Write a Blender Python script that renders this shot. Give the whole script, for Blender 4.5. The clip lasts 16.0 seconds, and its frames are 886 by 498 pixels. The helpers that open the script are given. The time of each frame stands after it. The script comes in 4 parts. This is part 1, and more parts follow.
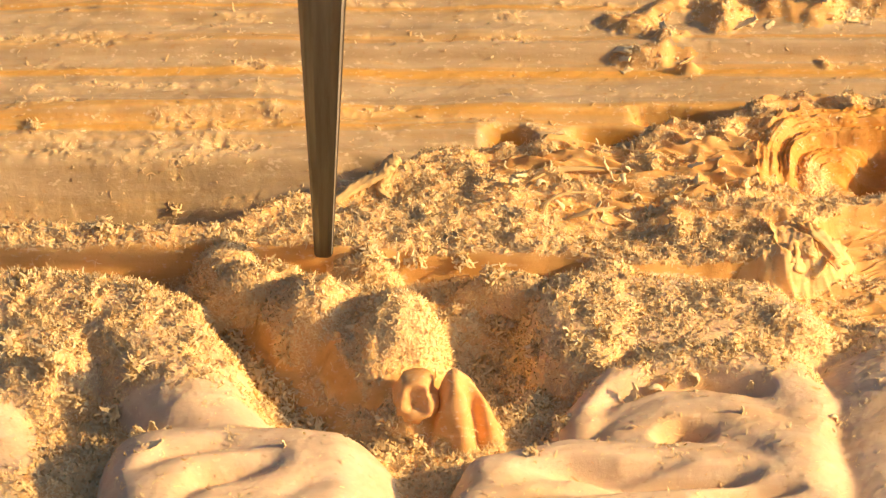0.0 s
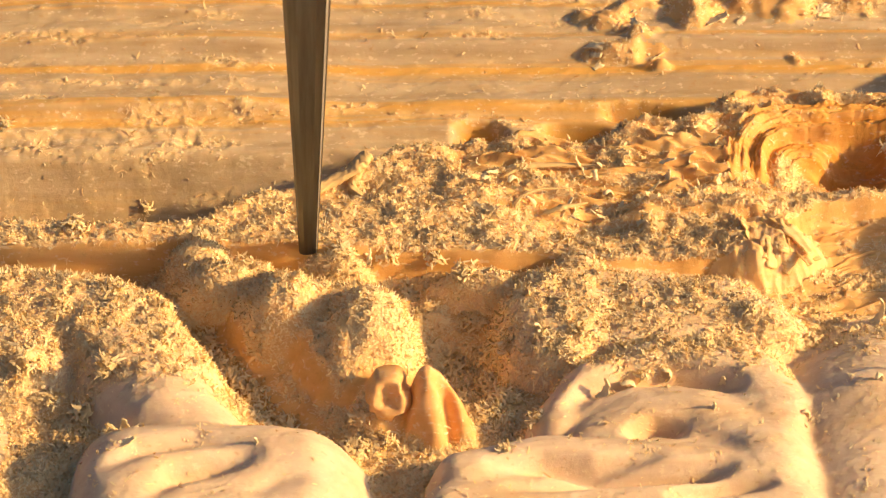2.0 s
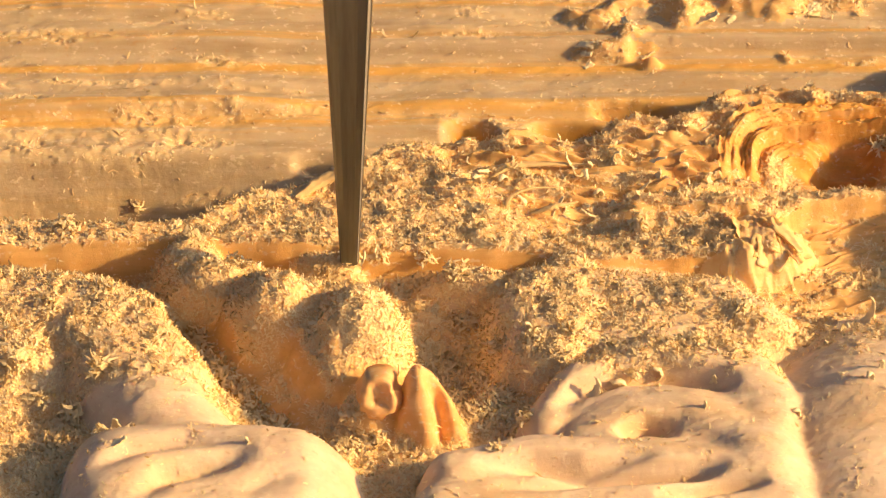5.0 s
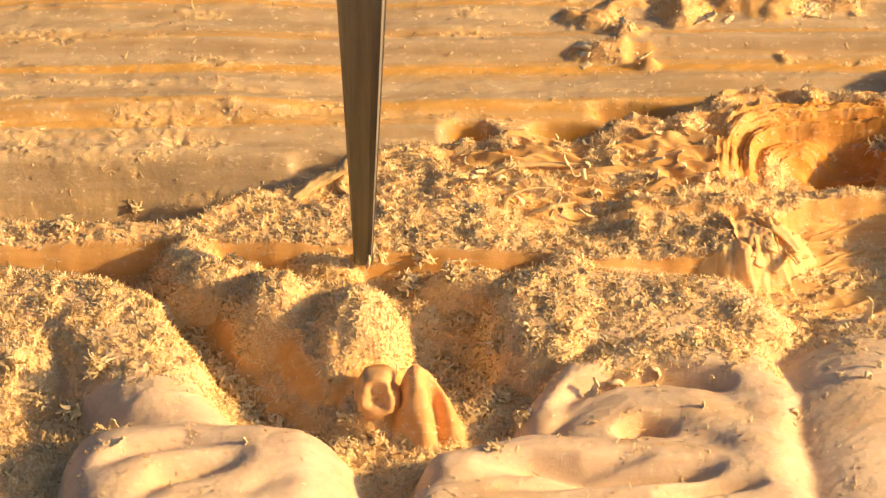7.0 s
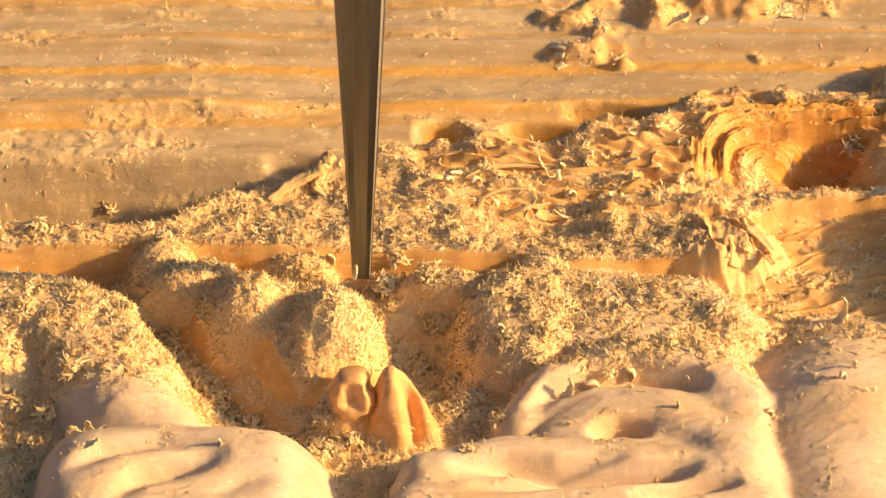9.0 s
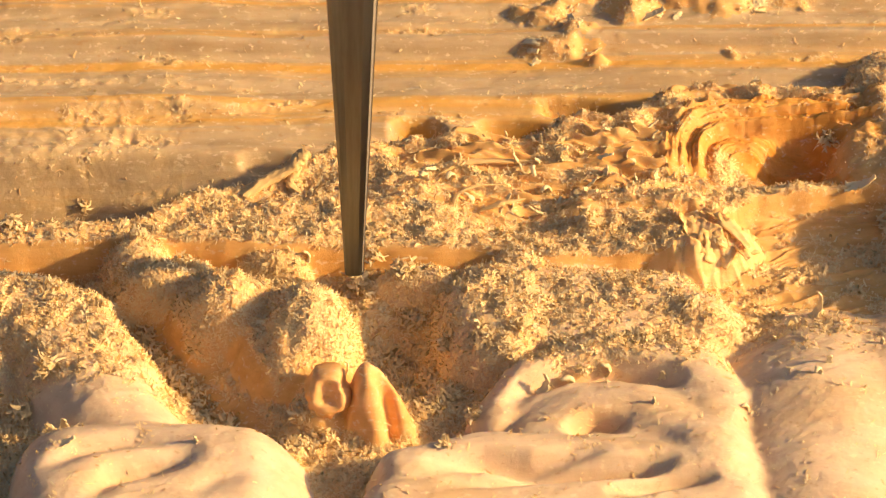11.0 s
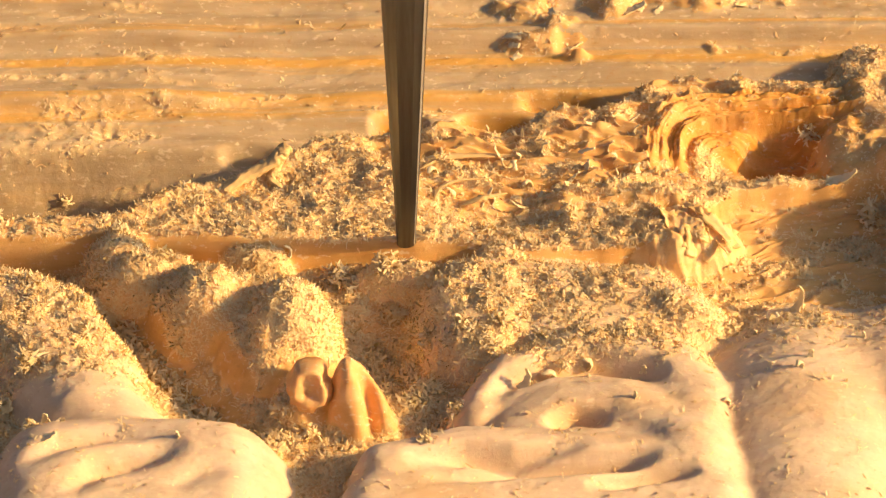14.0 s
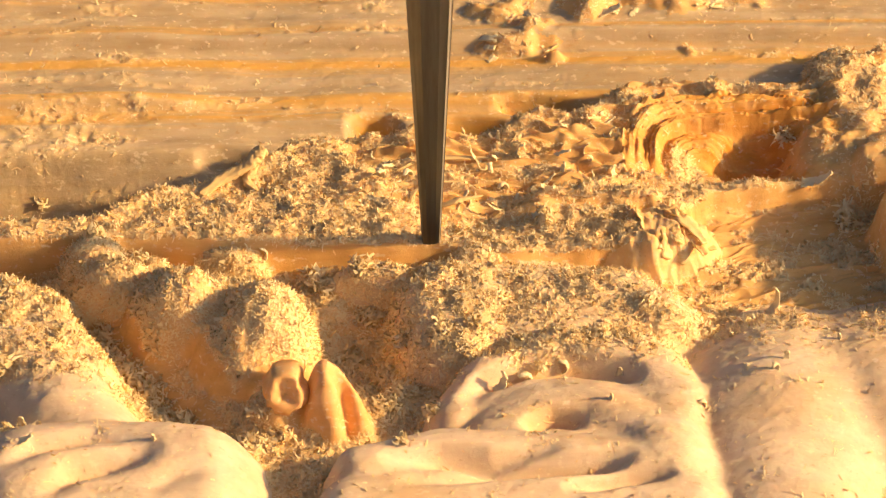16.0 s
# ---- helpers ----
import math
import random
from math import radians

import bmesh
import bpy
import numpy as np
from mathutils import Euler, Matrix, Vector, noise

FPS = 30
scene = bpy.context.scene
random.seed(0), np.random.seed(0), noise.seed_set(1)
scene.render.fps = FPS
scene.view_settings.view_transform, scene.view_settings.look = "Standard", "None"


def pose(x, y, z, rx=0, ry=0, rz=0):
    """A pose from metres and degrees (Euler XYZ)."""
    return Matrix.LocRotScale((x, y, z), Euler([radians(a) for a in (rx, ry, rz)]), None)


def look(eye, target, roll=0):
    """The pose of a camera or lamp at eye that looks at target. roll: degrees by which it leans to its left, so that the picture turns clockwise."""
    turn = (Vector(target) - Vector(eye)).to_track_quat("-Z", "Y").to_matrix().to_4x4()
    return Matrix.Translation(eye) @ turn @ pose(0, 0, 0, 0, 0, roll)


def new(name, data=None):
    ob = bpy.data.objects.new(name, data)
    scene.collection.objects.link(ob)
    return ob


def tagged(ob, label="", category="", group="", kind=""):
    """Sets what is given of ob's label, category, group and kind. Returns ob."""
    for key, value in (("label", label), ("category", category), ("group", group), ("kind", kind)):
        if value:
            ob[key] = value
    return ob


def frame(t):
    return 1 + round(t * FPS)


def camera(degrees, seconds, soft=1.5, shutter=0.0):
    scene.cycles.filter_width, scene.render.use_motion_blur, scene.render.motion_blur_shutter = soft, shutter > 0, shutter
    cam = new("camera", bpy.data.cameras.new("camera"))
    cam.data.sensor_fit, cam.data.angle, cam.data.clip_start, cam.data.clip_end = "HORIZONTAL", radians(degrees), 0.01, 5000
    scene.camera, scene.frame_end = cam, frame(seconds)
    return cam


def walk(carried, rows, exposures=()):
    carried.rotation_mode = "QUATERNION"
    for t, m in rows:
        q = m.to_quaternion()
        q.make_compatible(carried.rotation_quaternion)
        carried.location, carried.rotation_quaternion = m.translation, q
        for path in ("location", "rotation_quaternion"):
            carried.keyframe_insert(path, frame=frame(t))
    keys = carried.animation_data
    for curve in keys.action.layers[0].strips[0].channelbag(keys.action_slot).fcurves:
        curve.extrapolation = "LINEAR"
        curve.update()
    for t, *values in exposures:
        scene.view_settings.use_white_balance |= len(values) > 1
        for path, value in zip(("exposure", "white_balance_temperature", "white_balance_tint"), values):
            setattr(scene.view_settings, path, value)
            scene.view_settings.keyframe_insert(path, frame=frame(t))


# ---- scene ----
# A close view of a carved piece of pale wood; lengths below are in millimetres.
MM = 0.001
cam = camera(14.0, 16.0, soft=1.35)
DISTANCE, DOWN = 255.4, 40.0
EYE = (0.0, -DISTANCE * math.cos(radians(DOWN)) * MM, DISTANCE * math.sin(radians(DOWN)) * MM)
HEADING = [
    (0.0, 0.000, -0.000, -0.000),
    (0.5, -0.014, -0.074, -0.094),
    (1.0, -0.029, -0.223, -0.085),
    (1.5, -0.042, -0.324, -0.130),
    (2.0, -0.053, -0.447, -0.173),
    (2.5, -0.059, -0.553, -0.247),
    (3.0, -0.057, -0.578, -0.259),
    (3.5, -0.057, -0.585, -0.309),
    (4.0, -0.065, -0.571, -0.262),
    (6.5, -0.062, -0.623, -0.264),
    (7.0, -0.061, -0.627, -0.286),
    (7.5, -0.067, -0.674, -0.281),
    (8.0, -0.068, -0.697, -0.287),
    (8.5, -0.054, -0.860, -0.229),
    (9.0, -0.043, -1.027, -0.378),
    (11.5, -0.114, -1.464, -0.608),
    (12.0, -0.134, -1.512, -0.597),
    (12.5, -0.175, -1.621, -0.636),
    (13.0, -0.185, -1.625, -0.644),
    (13.5, -0.183, -1.687, -0.653),
    (14.0, -0.183, -1.718, -0.674),
    (14.5, -0.189, -1.839, -0.652),
    (15.0, -0.157, -1.932, -0.757),
    (15.5, -0.138, -2.089, -0.803),
    (16.0, -0.142, -2.101, -0.781),
]
cam.data.dof.use_dof = True
cam.data.dof.focus_distance, cam.data.dof.aperture_fstop = DISTANCE * MM, 170.0
walk(cam, [(t, look(EYE, (0, 0, 0)) @ pose(0, 0, 0, rx, ry, rz)) for t, rx, ry, rz in HEADING])

# ---- light ----
SUN_ELEVATION, SUN_FROM_RIGHT = 25.5, 9.0   # height; degrees from straight right towards the viewer
world = bpy.data.worlds.new("sky")
scene.world = world
world.use_nodes = True
wn = world.node_tree.nodes
sky = wn.new("ShaderNodeTexSky")
sky.sky_type, sky.sun_disc = "NISHITA", False
sky.air_density, sky.dust_density, sky.ozone_density = 0.7, 5.0, 0.3
sky.sun_elevation = radians(SUN_ELEVATION)
sky.sun_rotation = radians(90 + SUN_FROM_RIGHT)
world.node_tree.links.new(sky.outputs[0], wn["Background"].inputs[0])
wn["Background"].inputs[1].default_value = 0.068
sun_data = bpy.data.lights.new("sun", "SUN")
sun_data.energy, sun_data.angle, sun_data.color = 5.0, radians(2.5), (1.0, 0.605, 0.225)
sun = new("sun", sun_data)
a, e = radians(SUN_FROM_RIGHT), radians(SUN_ELEVATION)
sun.matrix_world = look((0.3 * math.cos(a) * math.cos(e), -0.3 * math.sin(a) * math.cos(e), 0.3 * math.sin(e)), (0, 0, 0))
scene.view_settings.exposure = 0.40


# ---- materials ----
def node_material(name):
    m = bpy.data.materials.new(name)
    m.use_nodes = True
    n, l = m.node_tree.nodes, m.node_tree.links
    return m, n, l, n["Principled BSDF"]


def texture_noise(n, l, coords, scale, stretch=(1, 1, 1), detail=4.0, rough=0.55):
    mp = n.new("ShaderNodeMapping")
    mp.inputs["Scale"].default_value = stretch
    l.new(coords, mp.inputs["Vector"])
    t = n.new("ShaderNodeTexNoise")
    t.inputs["Scale"].default_value, t.inputs["Detail"].default_value, t.inputs["Roughness"].default_value = scale, detail, rough
    l.new(mp.outputs[0], t.inputs["Vector"])
    return t.outputs["Fac"]


def ramp(n, l, fac, *stops):
    r = n.new("ShaderNodeValToRGB")
    el = r.color_ramp.elements
    while len(el) < len(stops):
        el.new(0.5)
    for x, (p, c) in zip(el, stops):
        x.position, x.color = p, (*c, 1)
    l.new(fac, r.inputs[0])
    return r.outputs[0]


def blend(n, l, fac, c1, c2, kind="MIX"):
    x = n.new("ShaderNodeMix")
    x.data_type, x.blend_type = "RGBA", kind
    for value, socket in ((fac, x.inputs[0]), (c1, x.inputs[6]), (c2, x.inputs[7])):
        if isinstance(value, (int, float)):
            socket.default_value = value
        elif isinstance(value, tuple):
            socket.default_value = (*value, 1)
        else:
            l.new(value, socket)
    return x.outputs[2]


def wood_material(name, light, dark, resin_lit, streaks=(0.5, 1, 1), resin_lit_span=(0.52, 0.72, 0.55)):
    m, n, l, b = node_material(name)
    co = n.new("ShaderNodeTexCoord").outputs["Object"]
    at = n.new("ShaderNodeAttribute")
    at.attribute_name = "dust"
    grain = texture_noise(n, l, co, 900, (0.12, 1, 1), 6, 0.65)
    broad = texture_noise(n, l, co, 140, streaks, 4)
    fine = texture_noise(n, l, co, 4200, (1, 1, 1), 5, 0.7)
    col = ramp(n, l, grain, (0.3, dark), (0.62, light))
    col = blend(n, l, ramp(n, l, broad, (resin_lit_span[0], (0, 0, 0)), (resin_lit_span[1], (resin_lit_span[2],) * 3)), col, resin_lit)
    dusty = ramp(n, l, fine, (0.3, (0.88, 0.60, 0.27)), (0.5, (0.94, 0.70, 0.37)), (0.72, (0.97, 0.80, 0.48)))
    col = blend(n, l, at.outputs["Fac"], col, dusty)
    speck = texture_noise(n, l, co, 2300, (0.6, 1, 1), 3, 0.6)
    col = blend(n, l, ramp(n, l, speck, (0.60, (0, 0, 0)), (0.68, (0.5, 0.5, 0.5))), col, (0.90, 0.78, 0.58))
    col = blend(n, l, ramp(n, l, speck, (0.30, (0.4, 0.4, 0.4)), (0.37, (0, 0, 0))), col, (0.50, 0.28, 0.10))
    l.new(col, b.inputs["Base Color"])
    b.inputs["Roughness"].default_value = 0.62
    b.inputs["Specular IOR Level"].default_value = 0.3
    b.inputs["Subsurface Weight"].default_value = 0.2
    b.inputs["Subsurface Radius"].default_value = (1.0, 0.45, 0.16)
    b.inputs["Subsurface Scale"].default_value = 0.5 * MM
    bump = n.new("ShaderNodeBump")
    bump.inputs["Strength"].default_value, bump.inputs["Distance"].default_value = 0.4, 0.09 * MM
    add = n.new("ShaderNodeMath")
    add.operation = "ADD"
    l.new(grain, add.inputs[0]), l.new(fine, add.inputs[1])
    l.new(add.outputs[0], bump.inputs["Height"])
    l.new(bump.outputs[0], b.inputs["Normal"])
    return m


def fibre_material(name, low, high):
    m, n, l, b = node_material(name)
    geo = n.new("ShaderNodeNewGeometry")
    co = n.new("ShaderNodeTexCoord").outputs["Object"]
    col = ramp(n, l, geo.outputs["Random Per Island"], (0.0, low), (1.0, high))
    streak = texture_noise(n, l, co, 2600, (1, 1, 1), 4, 0.6)
    col = blend(n, l, 0.5, col, ramp(n, l, streak, (0.3, (0.94, 0.86, 0.72)), (0.7, (1, 0.99, 0.96))), "MULTIPLY")
    l.new(col, b.inputs["Base Color"])
    b.inputs["Roughness"].default_value = 0.65
    b.inputs["Specular IOR Level"].default_value = 0.25
    thin = n.new("ShaderNodeBsdfTranslucent")
    l.new(col, thin.inputs["Color"])
    mix = n.new("ShaderNodeMixShader")
    mix.inputs[0].default_value = 0.12
    l.new(b.outputs[0], mix.inputs[1]), l.new(thin.outputs[0], mix.inputs[2])
    l.new(mix.outputs[0], n["Material Output"].inputs["Surface"])
    return m


def steel_material():
    m, n, l, b = node_material("dark_steel")
    co = n.new("ShaderNodeTexCoord").outputs["Object"]
    streak = texture_noise(n, l, co, 2500, (1, 1, 0.03), 5, 0.7)
    spots = texture_noise(n, l, co, 900, (1, 1, 0.6), 5, 0.7)
    col = ramp(n, l, streak, (0.3, (0.110, 0.125, 0.142)), (0.7, (0.160, 0.180, 0.205)))
    l.new(blend(n, l, ramp(n, l, spots, (0.55, (0, 0, 0)), (0.75, (0.25, 0.25, 0.25))), col, (0.12, 0.09, 0.06)), b.inputs["Base Color"])
    b.inputs["Metallic"].default_value = 1.0
    l.new(ramp(n, l, streak, (0.3, (0.46,) * 3), (0.7, (0.36,) * 3)), b.inputs["Roughness"])
    bump = n.new("ShaderNodeBump")
    bump.inputs["Strength"].default_value, bump.inputs["Distance"].default_value = 0.25, 0.03 * MM
    l.new(streak, bump.inputs["Height"])
    l.new(bump.outputs[0], b.inputs["Normal"])
    return m


WOOD = wood_material("carved_pale_wood", (0.77, 0.62, 0.475), (0.66, 0.495, 0.35), (0.72, 0.46, 0.20))
# thin orange streaks here paint the sunlit edges of the terraces
PLANK = wood_material("planed_pale_wood", (0.53, 0.42, 0.285), (0.43, 0.31, 0.18), (0.70, 0.40, 0.095), (0.03, 3.0, 1), (0.50, 0.62, 1.0))
# orange tint puts warm bounced light of hollows and shaded forms into the colour
WARM_BOUNCE = wood_material("orange_bounce_wood", (0.76, 0.475, 0.185), (0.60, 0.32, 0.095), (0.68, 0.34, 0.07))
DEEP = wood_material("deep_orange_wood", (0.80, 0.43, 0.11), (0.62, 0.28, 0.05), (0.70, 0.31, 0.04))
# paler copy of the wood: strong sun on the torn mound, painted in
LIT_WOOD = wood_material("lit_torn_wood", (0.92, 0.68, 0.36), (0.80, 0.50, 0.20), (0.84, 0.46, 0.14))
FIBRE = fibre_material("sawdust_fibre", (0.96, 0.72, 0.38), (0.995, 0.90, 0.64))
SLIVER = fibre_material("torn_sliver_fibre", (0.80, 0.55, 0.25), (0.90, 0.70, 0.38))
CURL = fibre_material("wood_shaving_fibre", (0.92, 0.73, 0.40), (0.98, 0.88, 0.62))
NOSE = wood_material("smooth_amber_wood", (0.84, 0.52, 0.24), (0.72, 0.37, 0.12), (0.76, 0.40, 0.12))
STEEL = steel_material()
# pale half-metal colour that paints the reflection on the tool's right edge
BRIGHT, bn, bl, bb = node_material("edge_glint_steel")
bb.inputs["Metallic"].default_value, bb.inputs["Roughness"].default_value = 0.6, 0.5
bl.new(ramp(bn, bl, texture_noise(bn, bl, bn.new("ShaderNodeTexCoord").outputs["Object"], 3000, (1, 1, 0.05)), (0.3, (0.45, 0.45, 0.44)), (0.7, (0.75, 0.75, 0.73))), bb.inputs["Base Color"])


# ---- carved relief ----
STEP_X, STEP_Y = 0.11, 0.09
XS = np.arange(-37.0, 45.0, STEP_X)
YS = np.arange(-30.0, 36.5, STEP_Y)
X, Y = np.meshgrid(XS, YS)


def lattice_noise(x, y, seed):
    """Smooth noise from -1 to 1, one cell a unit."""
    xi, yi = np.floor(x).astype(np.int64), np.floor(y).astype(np.int64)
    fx, fy = x - xi, y - yi
    fx, fy = fx * fx * (3 - 2 * fx), fy * fy * (3 - 2 * fy)

    def h(i, j):
        k = (i * 374761393 + j * 668265263 + seed * 974711) & 0x7FFFFFFF
        k = ((k ^ (k >> 13)) * 1274126177) & 0x7FFFFFFF
        return ((k ^ (k >> 16)) & 0xFFFF) / 32767.5 - 1.0
    return (h(xi, yi) * (1 - fx) + h(xi + 1, yi) * fx) * (1 - fy) + (h(xi, yi + 1) * (1 - fx) + h(xi + 1, yi + 1) * fx) * fy


def fractal(sx, sy, seed, octaves=3, gain=0.5):
    z, amp = 0.0, 1.0
    for o in range(octaves):
        z = z + amp * lattice_noise(X / sx * 2 ** o + 17.3 * o, Y / sy * 2 ** o + 5.1 * o, seed + o)
        amp *= gain
    return z


def ease(x, lo, hi):
    t = np.clip((x - lo) / (hi - lo), 0, 1)
    return t * t * (3 - 2 * t)


WARP_X, WARP_Y = 0.5 * fractal(3.0, 3.0, 3), 0.5 * fractal(3.0, 3.0, 9)
Z = np.full(X.shape, -2.5) + 0.35 * fractal(2.5, 2.5, 21)
PART = np.zeros(X.shape, np.int32)
DUST = np.full(X.shape, 0.85)
PARTS = [("hollow_floor", "dusty floor of the carved hollows", WARM_BOUNCE)]


def register(name, label, material=None):
    PARTS.append((name, label, material or WOOD))
    return len(PARTS) - 1


def raise_to(f, part, dust, k=0.5):
    """Joins a form to the relief with a soft crease k wide."""
    global Z, DUST
    w = np.clip(0.5 + 0.5 * (f - Z) / k, 0, 1)
    DUST = DUST * (1 - w) + dust * w
    Z = Z * (1 - w) + f * w + k * w * (1 - w)
    PART[w > 0.5] = part


def oval(cx, cy, rx, ry, turn=0.0, wob=0.35):
    c, s = math.cos(radians(turn)), math.sin(radians(turn))
    dx, dy = X + wob * WARP_X - cx, Y + wob * WARP_Y - cy
    return np.sqrt(((dx * c + dy * s) / rx) ** 2 + ((dy * c - dx * s) / ry) ** 2)


def dome(cx, cy, rx, ry, turn, top, drop, power=2.2, wob=0.35):
    return top - drop * oval(cx, cy, rx, ry, turn, wob) ** power


def along(points, wob=0.3):
    """Distance to a line, and how far along it (0 to 1)."""
    px, py = X + wob * WARP_X, Y + wob * WARP_Y
    best, share = np.full(X.shape, 1e9), np.zeros(X.shape)
    n = len(points) - 1
    for i in range(n):
        (ax, ay), (bx, by) = points[i][:2], points[i + 1][:2]
        dx, dy = bx - ax, by - ay
        t = np.clip(((px - ax) * dx + (py - ay) * dy) / (dx * dx + dy * dy), 0, 1)
        d = np.hypot(px - ax - t * dx, py - ay - t * dy)
        near = d < best
        best = np.where(near, d, best)
        share = np.where(near, (i + t) / n, share)
    return best, share


def ridge(points, tops, radii, drop, power=2.2, wob=0.3):
    """A rounded ridge along a line; tops and radii are spread evenly over its length."""
    d, s = along(points, wob)
    at = np.linspace(0, 1, len(tops))
    return np.interp(s, at, tops) - drop * (d / np.interp(s, np.linspace(0, 1, len(radii)), radii)) ** power


def cut(points, width, depth, wob=0.2, soft=2.0, dust=None):
    """A gouged groove along a line."""
    global Z, DUST
    d, s = along(points, wob)
    fade = np.sin(np.pi * s)
    g = np.exp(-(d / width) ** soft) * fade
    Z = Z - depth * g
    if dust is not None:
        DUST = DUST * (1 - g) + dust * g


def line(points):
    xs, ys = zip(*points)
    return np.interp(XS, xs, ys)[None, :]


# the plank behind, with raised grain in long low terraces
RIM = line([(-40, 1.8), (-31.55, 2.20), (-24.34, 2.71), (-17.47, 2.20), (-14.70, 3.34), (-11.55, 5.71), (-7.50, 6.61), (-3.86, 8.76), (-1.61, 11.07), (3.14, 11.47), (7.29, 12.21), (11.44, 12.34), (16.47, 13.41), (21.12, 14.63), (23.56, 16.81), (28.01, 17.36), (32.93, 16.81), (38.58, 17.78), (40.72, 19.93), (44.45, 20.98)])
plank = register("back_plank", "planed plank behind with raised horizontal grain", PLANK)
wy = Y + 0.35 * lattice_noise(X / 14, Y / 6, 31) + 0.12 * lattice_noise(X / 3.5, Y / 2.5, 32) * ease(Y, 8, 14)
terrace = np.full(X.shape, -2.4)
STEPS = [(-32.68, 12.00, 0.25), (-32.92, 14.77, 0.40), (-33.15, 17.46, 0.50), (-33.41, 20.32, 0.30), (-33.76, 24.30, 0.50), (-33.95, 26.41, 0.30), (-34.11, 28.32, 0.40), (-34.30, 30.39, 0.35), (-34.54, 33.01, 0.3)]
for k, (_, where, rise) in enumerate(STEPS):
    local = 2.3 * rise * (0.65 + 0.5 * lattice_noise(X / 11 + k * 3.7, Y * 0 + k, 40 + k))
    lift = ease(wy, where - 0.25, where + 0.25)
    terrace = terrace + local * lift - 0.7 * local * ease(wy, where + 0.2, where + 3.2)
terrace = terrace + 0.5 * ease(Y, 4, 30)
# one board edge ends in a square step
step_x, step_y = -13.24, 18.84
terrace = terrace + 0.09 * ease(X, step_x - 0.12, step_x + 0.12) * ease(Y, step_y - 3.6, step_y - 3.2) * (1 - ease(Y, step_y - 0.2, step_y + 0.9)) * (1 - ease(X, step_x + 3, step_x + 9))
terrace = terrace + 0.07 * fractal(6.0, 0.6, 51, 3) + 0.05 * fractal(0.9, 0.35, 55, 2) * ease(fractal(2, 1, 57), 0.1, 0.8)
terrace = terrace - np.minimum(0.36 * np.maximum(0, -4 - X), 5.8) * (1 - ease(Y + 0.15 * WARP_Y, 8.0, 13.5))
# a torn band across the boards
frayed = np.exp(-((Y + 0.5 * WARP_Y - 14.0) / 1.7) ** 4) * (1 - ease(X, -14.5, -12.5))
terrace = terrace + frayed * (0.16 * fractal(1.0, 0.5, 151) + 0.10 * fractal(0.4, 0.3, 153, 2))
Z = np.where(Y > RIM - 0.8, -12.0, Z)
raise_to(np.where(Y > RIM - 2.0, terrace, -9), plank, (0.08 + 0.38 * ease(fractal(5, 0.9, 61), 0.1, 0.9)) * ease(Y, 6, 11) + 0.3 * frayed, 0.1)
# hollows just behind the rim
for cx, cy, rx, ry, dep in ((4.9, 14.7, 1.7, 1.2, 6.5), (12.6, 15.1, 2.8, 1.0, 6.5), (17.19, 17.2, 2.8, 0.5, 2.6), (-6.00, 12.04, 2.2, 0.8, 1.0)):
    Z = Z - dep * np.exp(-oval(cx, cy, rx, ry, -8, 0.1) ** 6)
# heap of torn wood far back
heap = register("torn_mound", "torn wood far back on the plank", WARM_BOUNCE)
for cx, cy, rx, ry, turn, high in ((15.0, 24.6, 2.6, 1.8, -8, -0.3), (17.6, 25.0, 3.2, 2.2, 10, 0.2), (14.8, 27.6, 4.2, 2.6, 10, 0.1), (18.6, 22.6, 1.6, 1.0, 20, -0.4), (17.26, 29.06, 4.6, 3.6, 10, 0.0), (22.03, 28.69, 4.4, 3.4, -5, 0.4), (27.75, 29.43, 5.0, 2.8, 0, 1.2), (33.49, 30.17, 5.0, 2.4, 0, 1.0), (29.46, 23.54, 1.6, 0.9, 0, -0.6)):
    raise_to(dome(cx, cy, rx, ry, turn, high, 2.4, 2.0, 1.4) + 0.9 * np.abs(fractal(1.8, 1.4, 73)) - 0.25, heap, 0.35, 0.3)

# the ledge between the rim and the sawn groove
KERF = line([(-40, 0.4), (-27.40, 0.44), (-17.41, 0.87), (-12.59, 0.69), (-8.17, 0.44), (-3.36, 0.06), (8.64, -0.19), (13.78, -1.43), (21.78, -0.93), (24.51, -1.79), (25.84, 2.57), (29.07, 4.99), (33.19, 5.63), (42.64, 6.41)])
ledge = register("dusty_ledge", "flat ledge buried under fuzzy sawdust", WARM_BOUNCE)
top = 0.18 * fractal(4, 3, 81) + 0.25 * np.exp(-((Y - RIM) / 1.2) ** 2)
top = top - (1.1 * np.exp(-((X - 4.6) / 2.2) ** 4) + 0.8 * np.exp(-((X - 12.4) / 2.8) ** 4)) * ease(Y - RIM, -3.0, -0.5)
shelf = top - 3.2 * np.maximum(0, Y - RIM - 0.1) - 3.0 * np.maximum(0, KERF + 0.12 * lattice_noise(X / 1.5, Y * 0, 83) - Y)
torn = ease(X, -0.98, 4.74) * ease(Y - KERF, 2.0, 6.0)
flow = fractal(5.0, 0.9, 85, 3)
shelf = shelf + torn * (0.7 * np.abs(flow) + 0.22 * fractal(1.4, 0.5, 87, 3))
face = ease(KERF - Y, -0.15, 0.1)
raise_to(shelf, ledge, 0.95 * (1 - 0.9 * face) * (1 - 0.85 * torn * ease(flow, -0.6, 0.3)), 0.12)
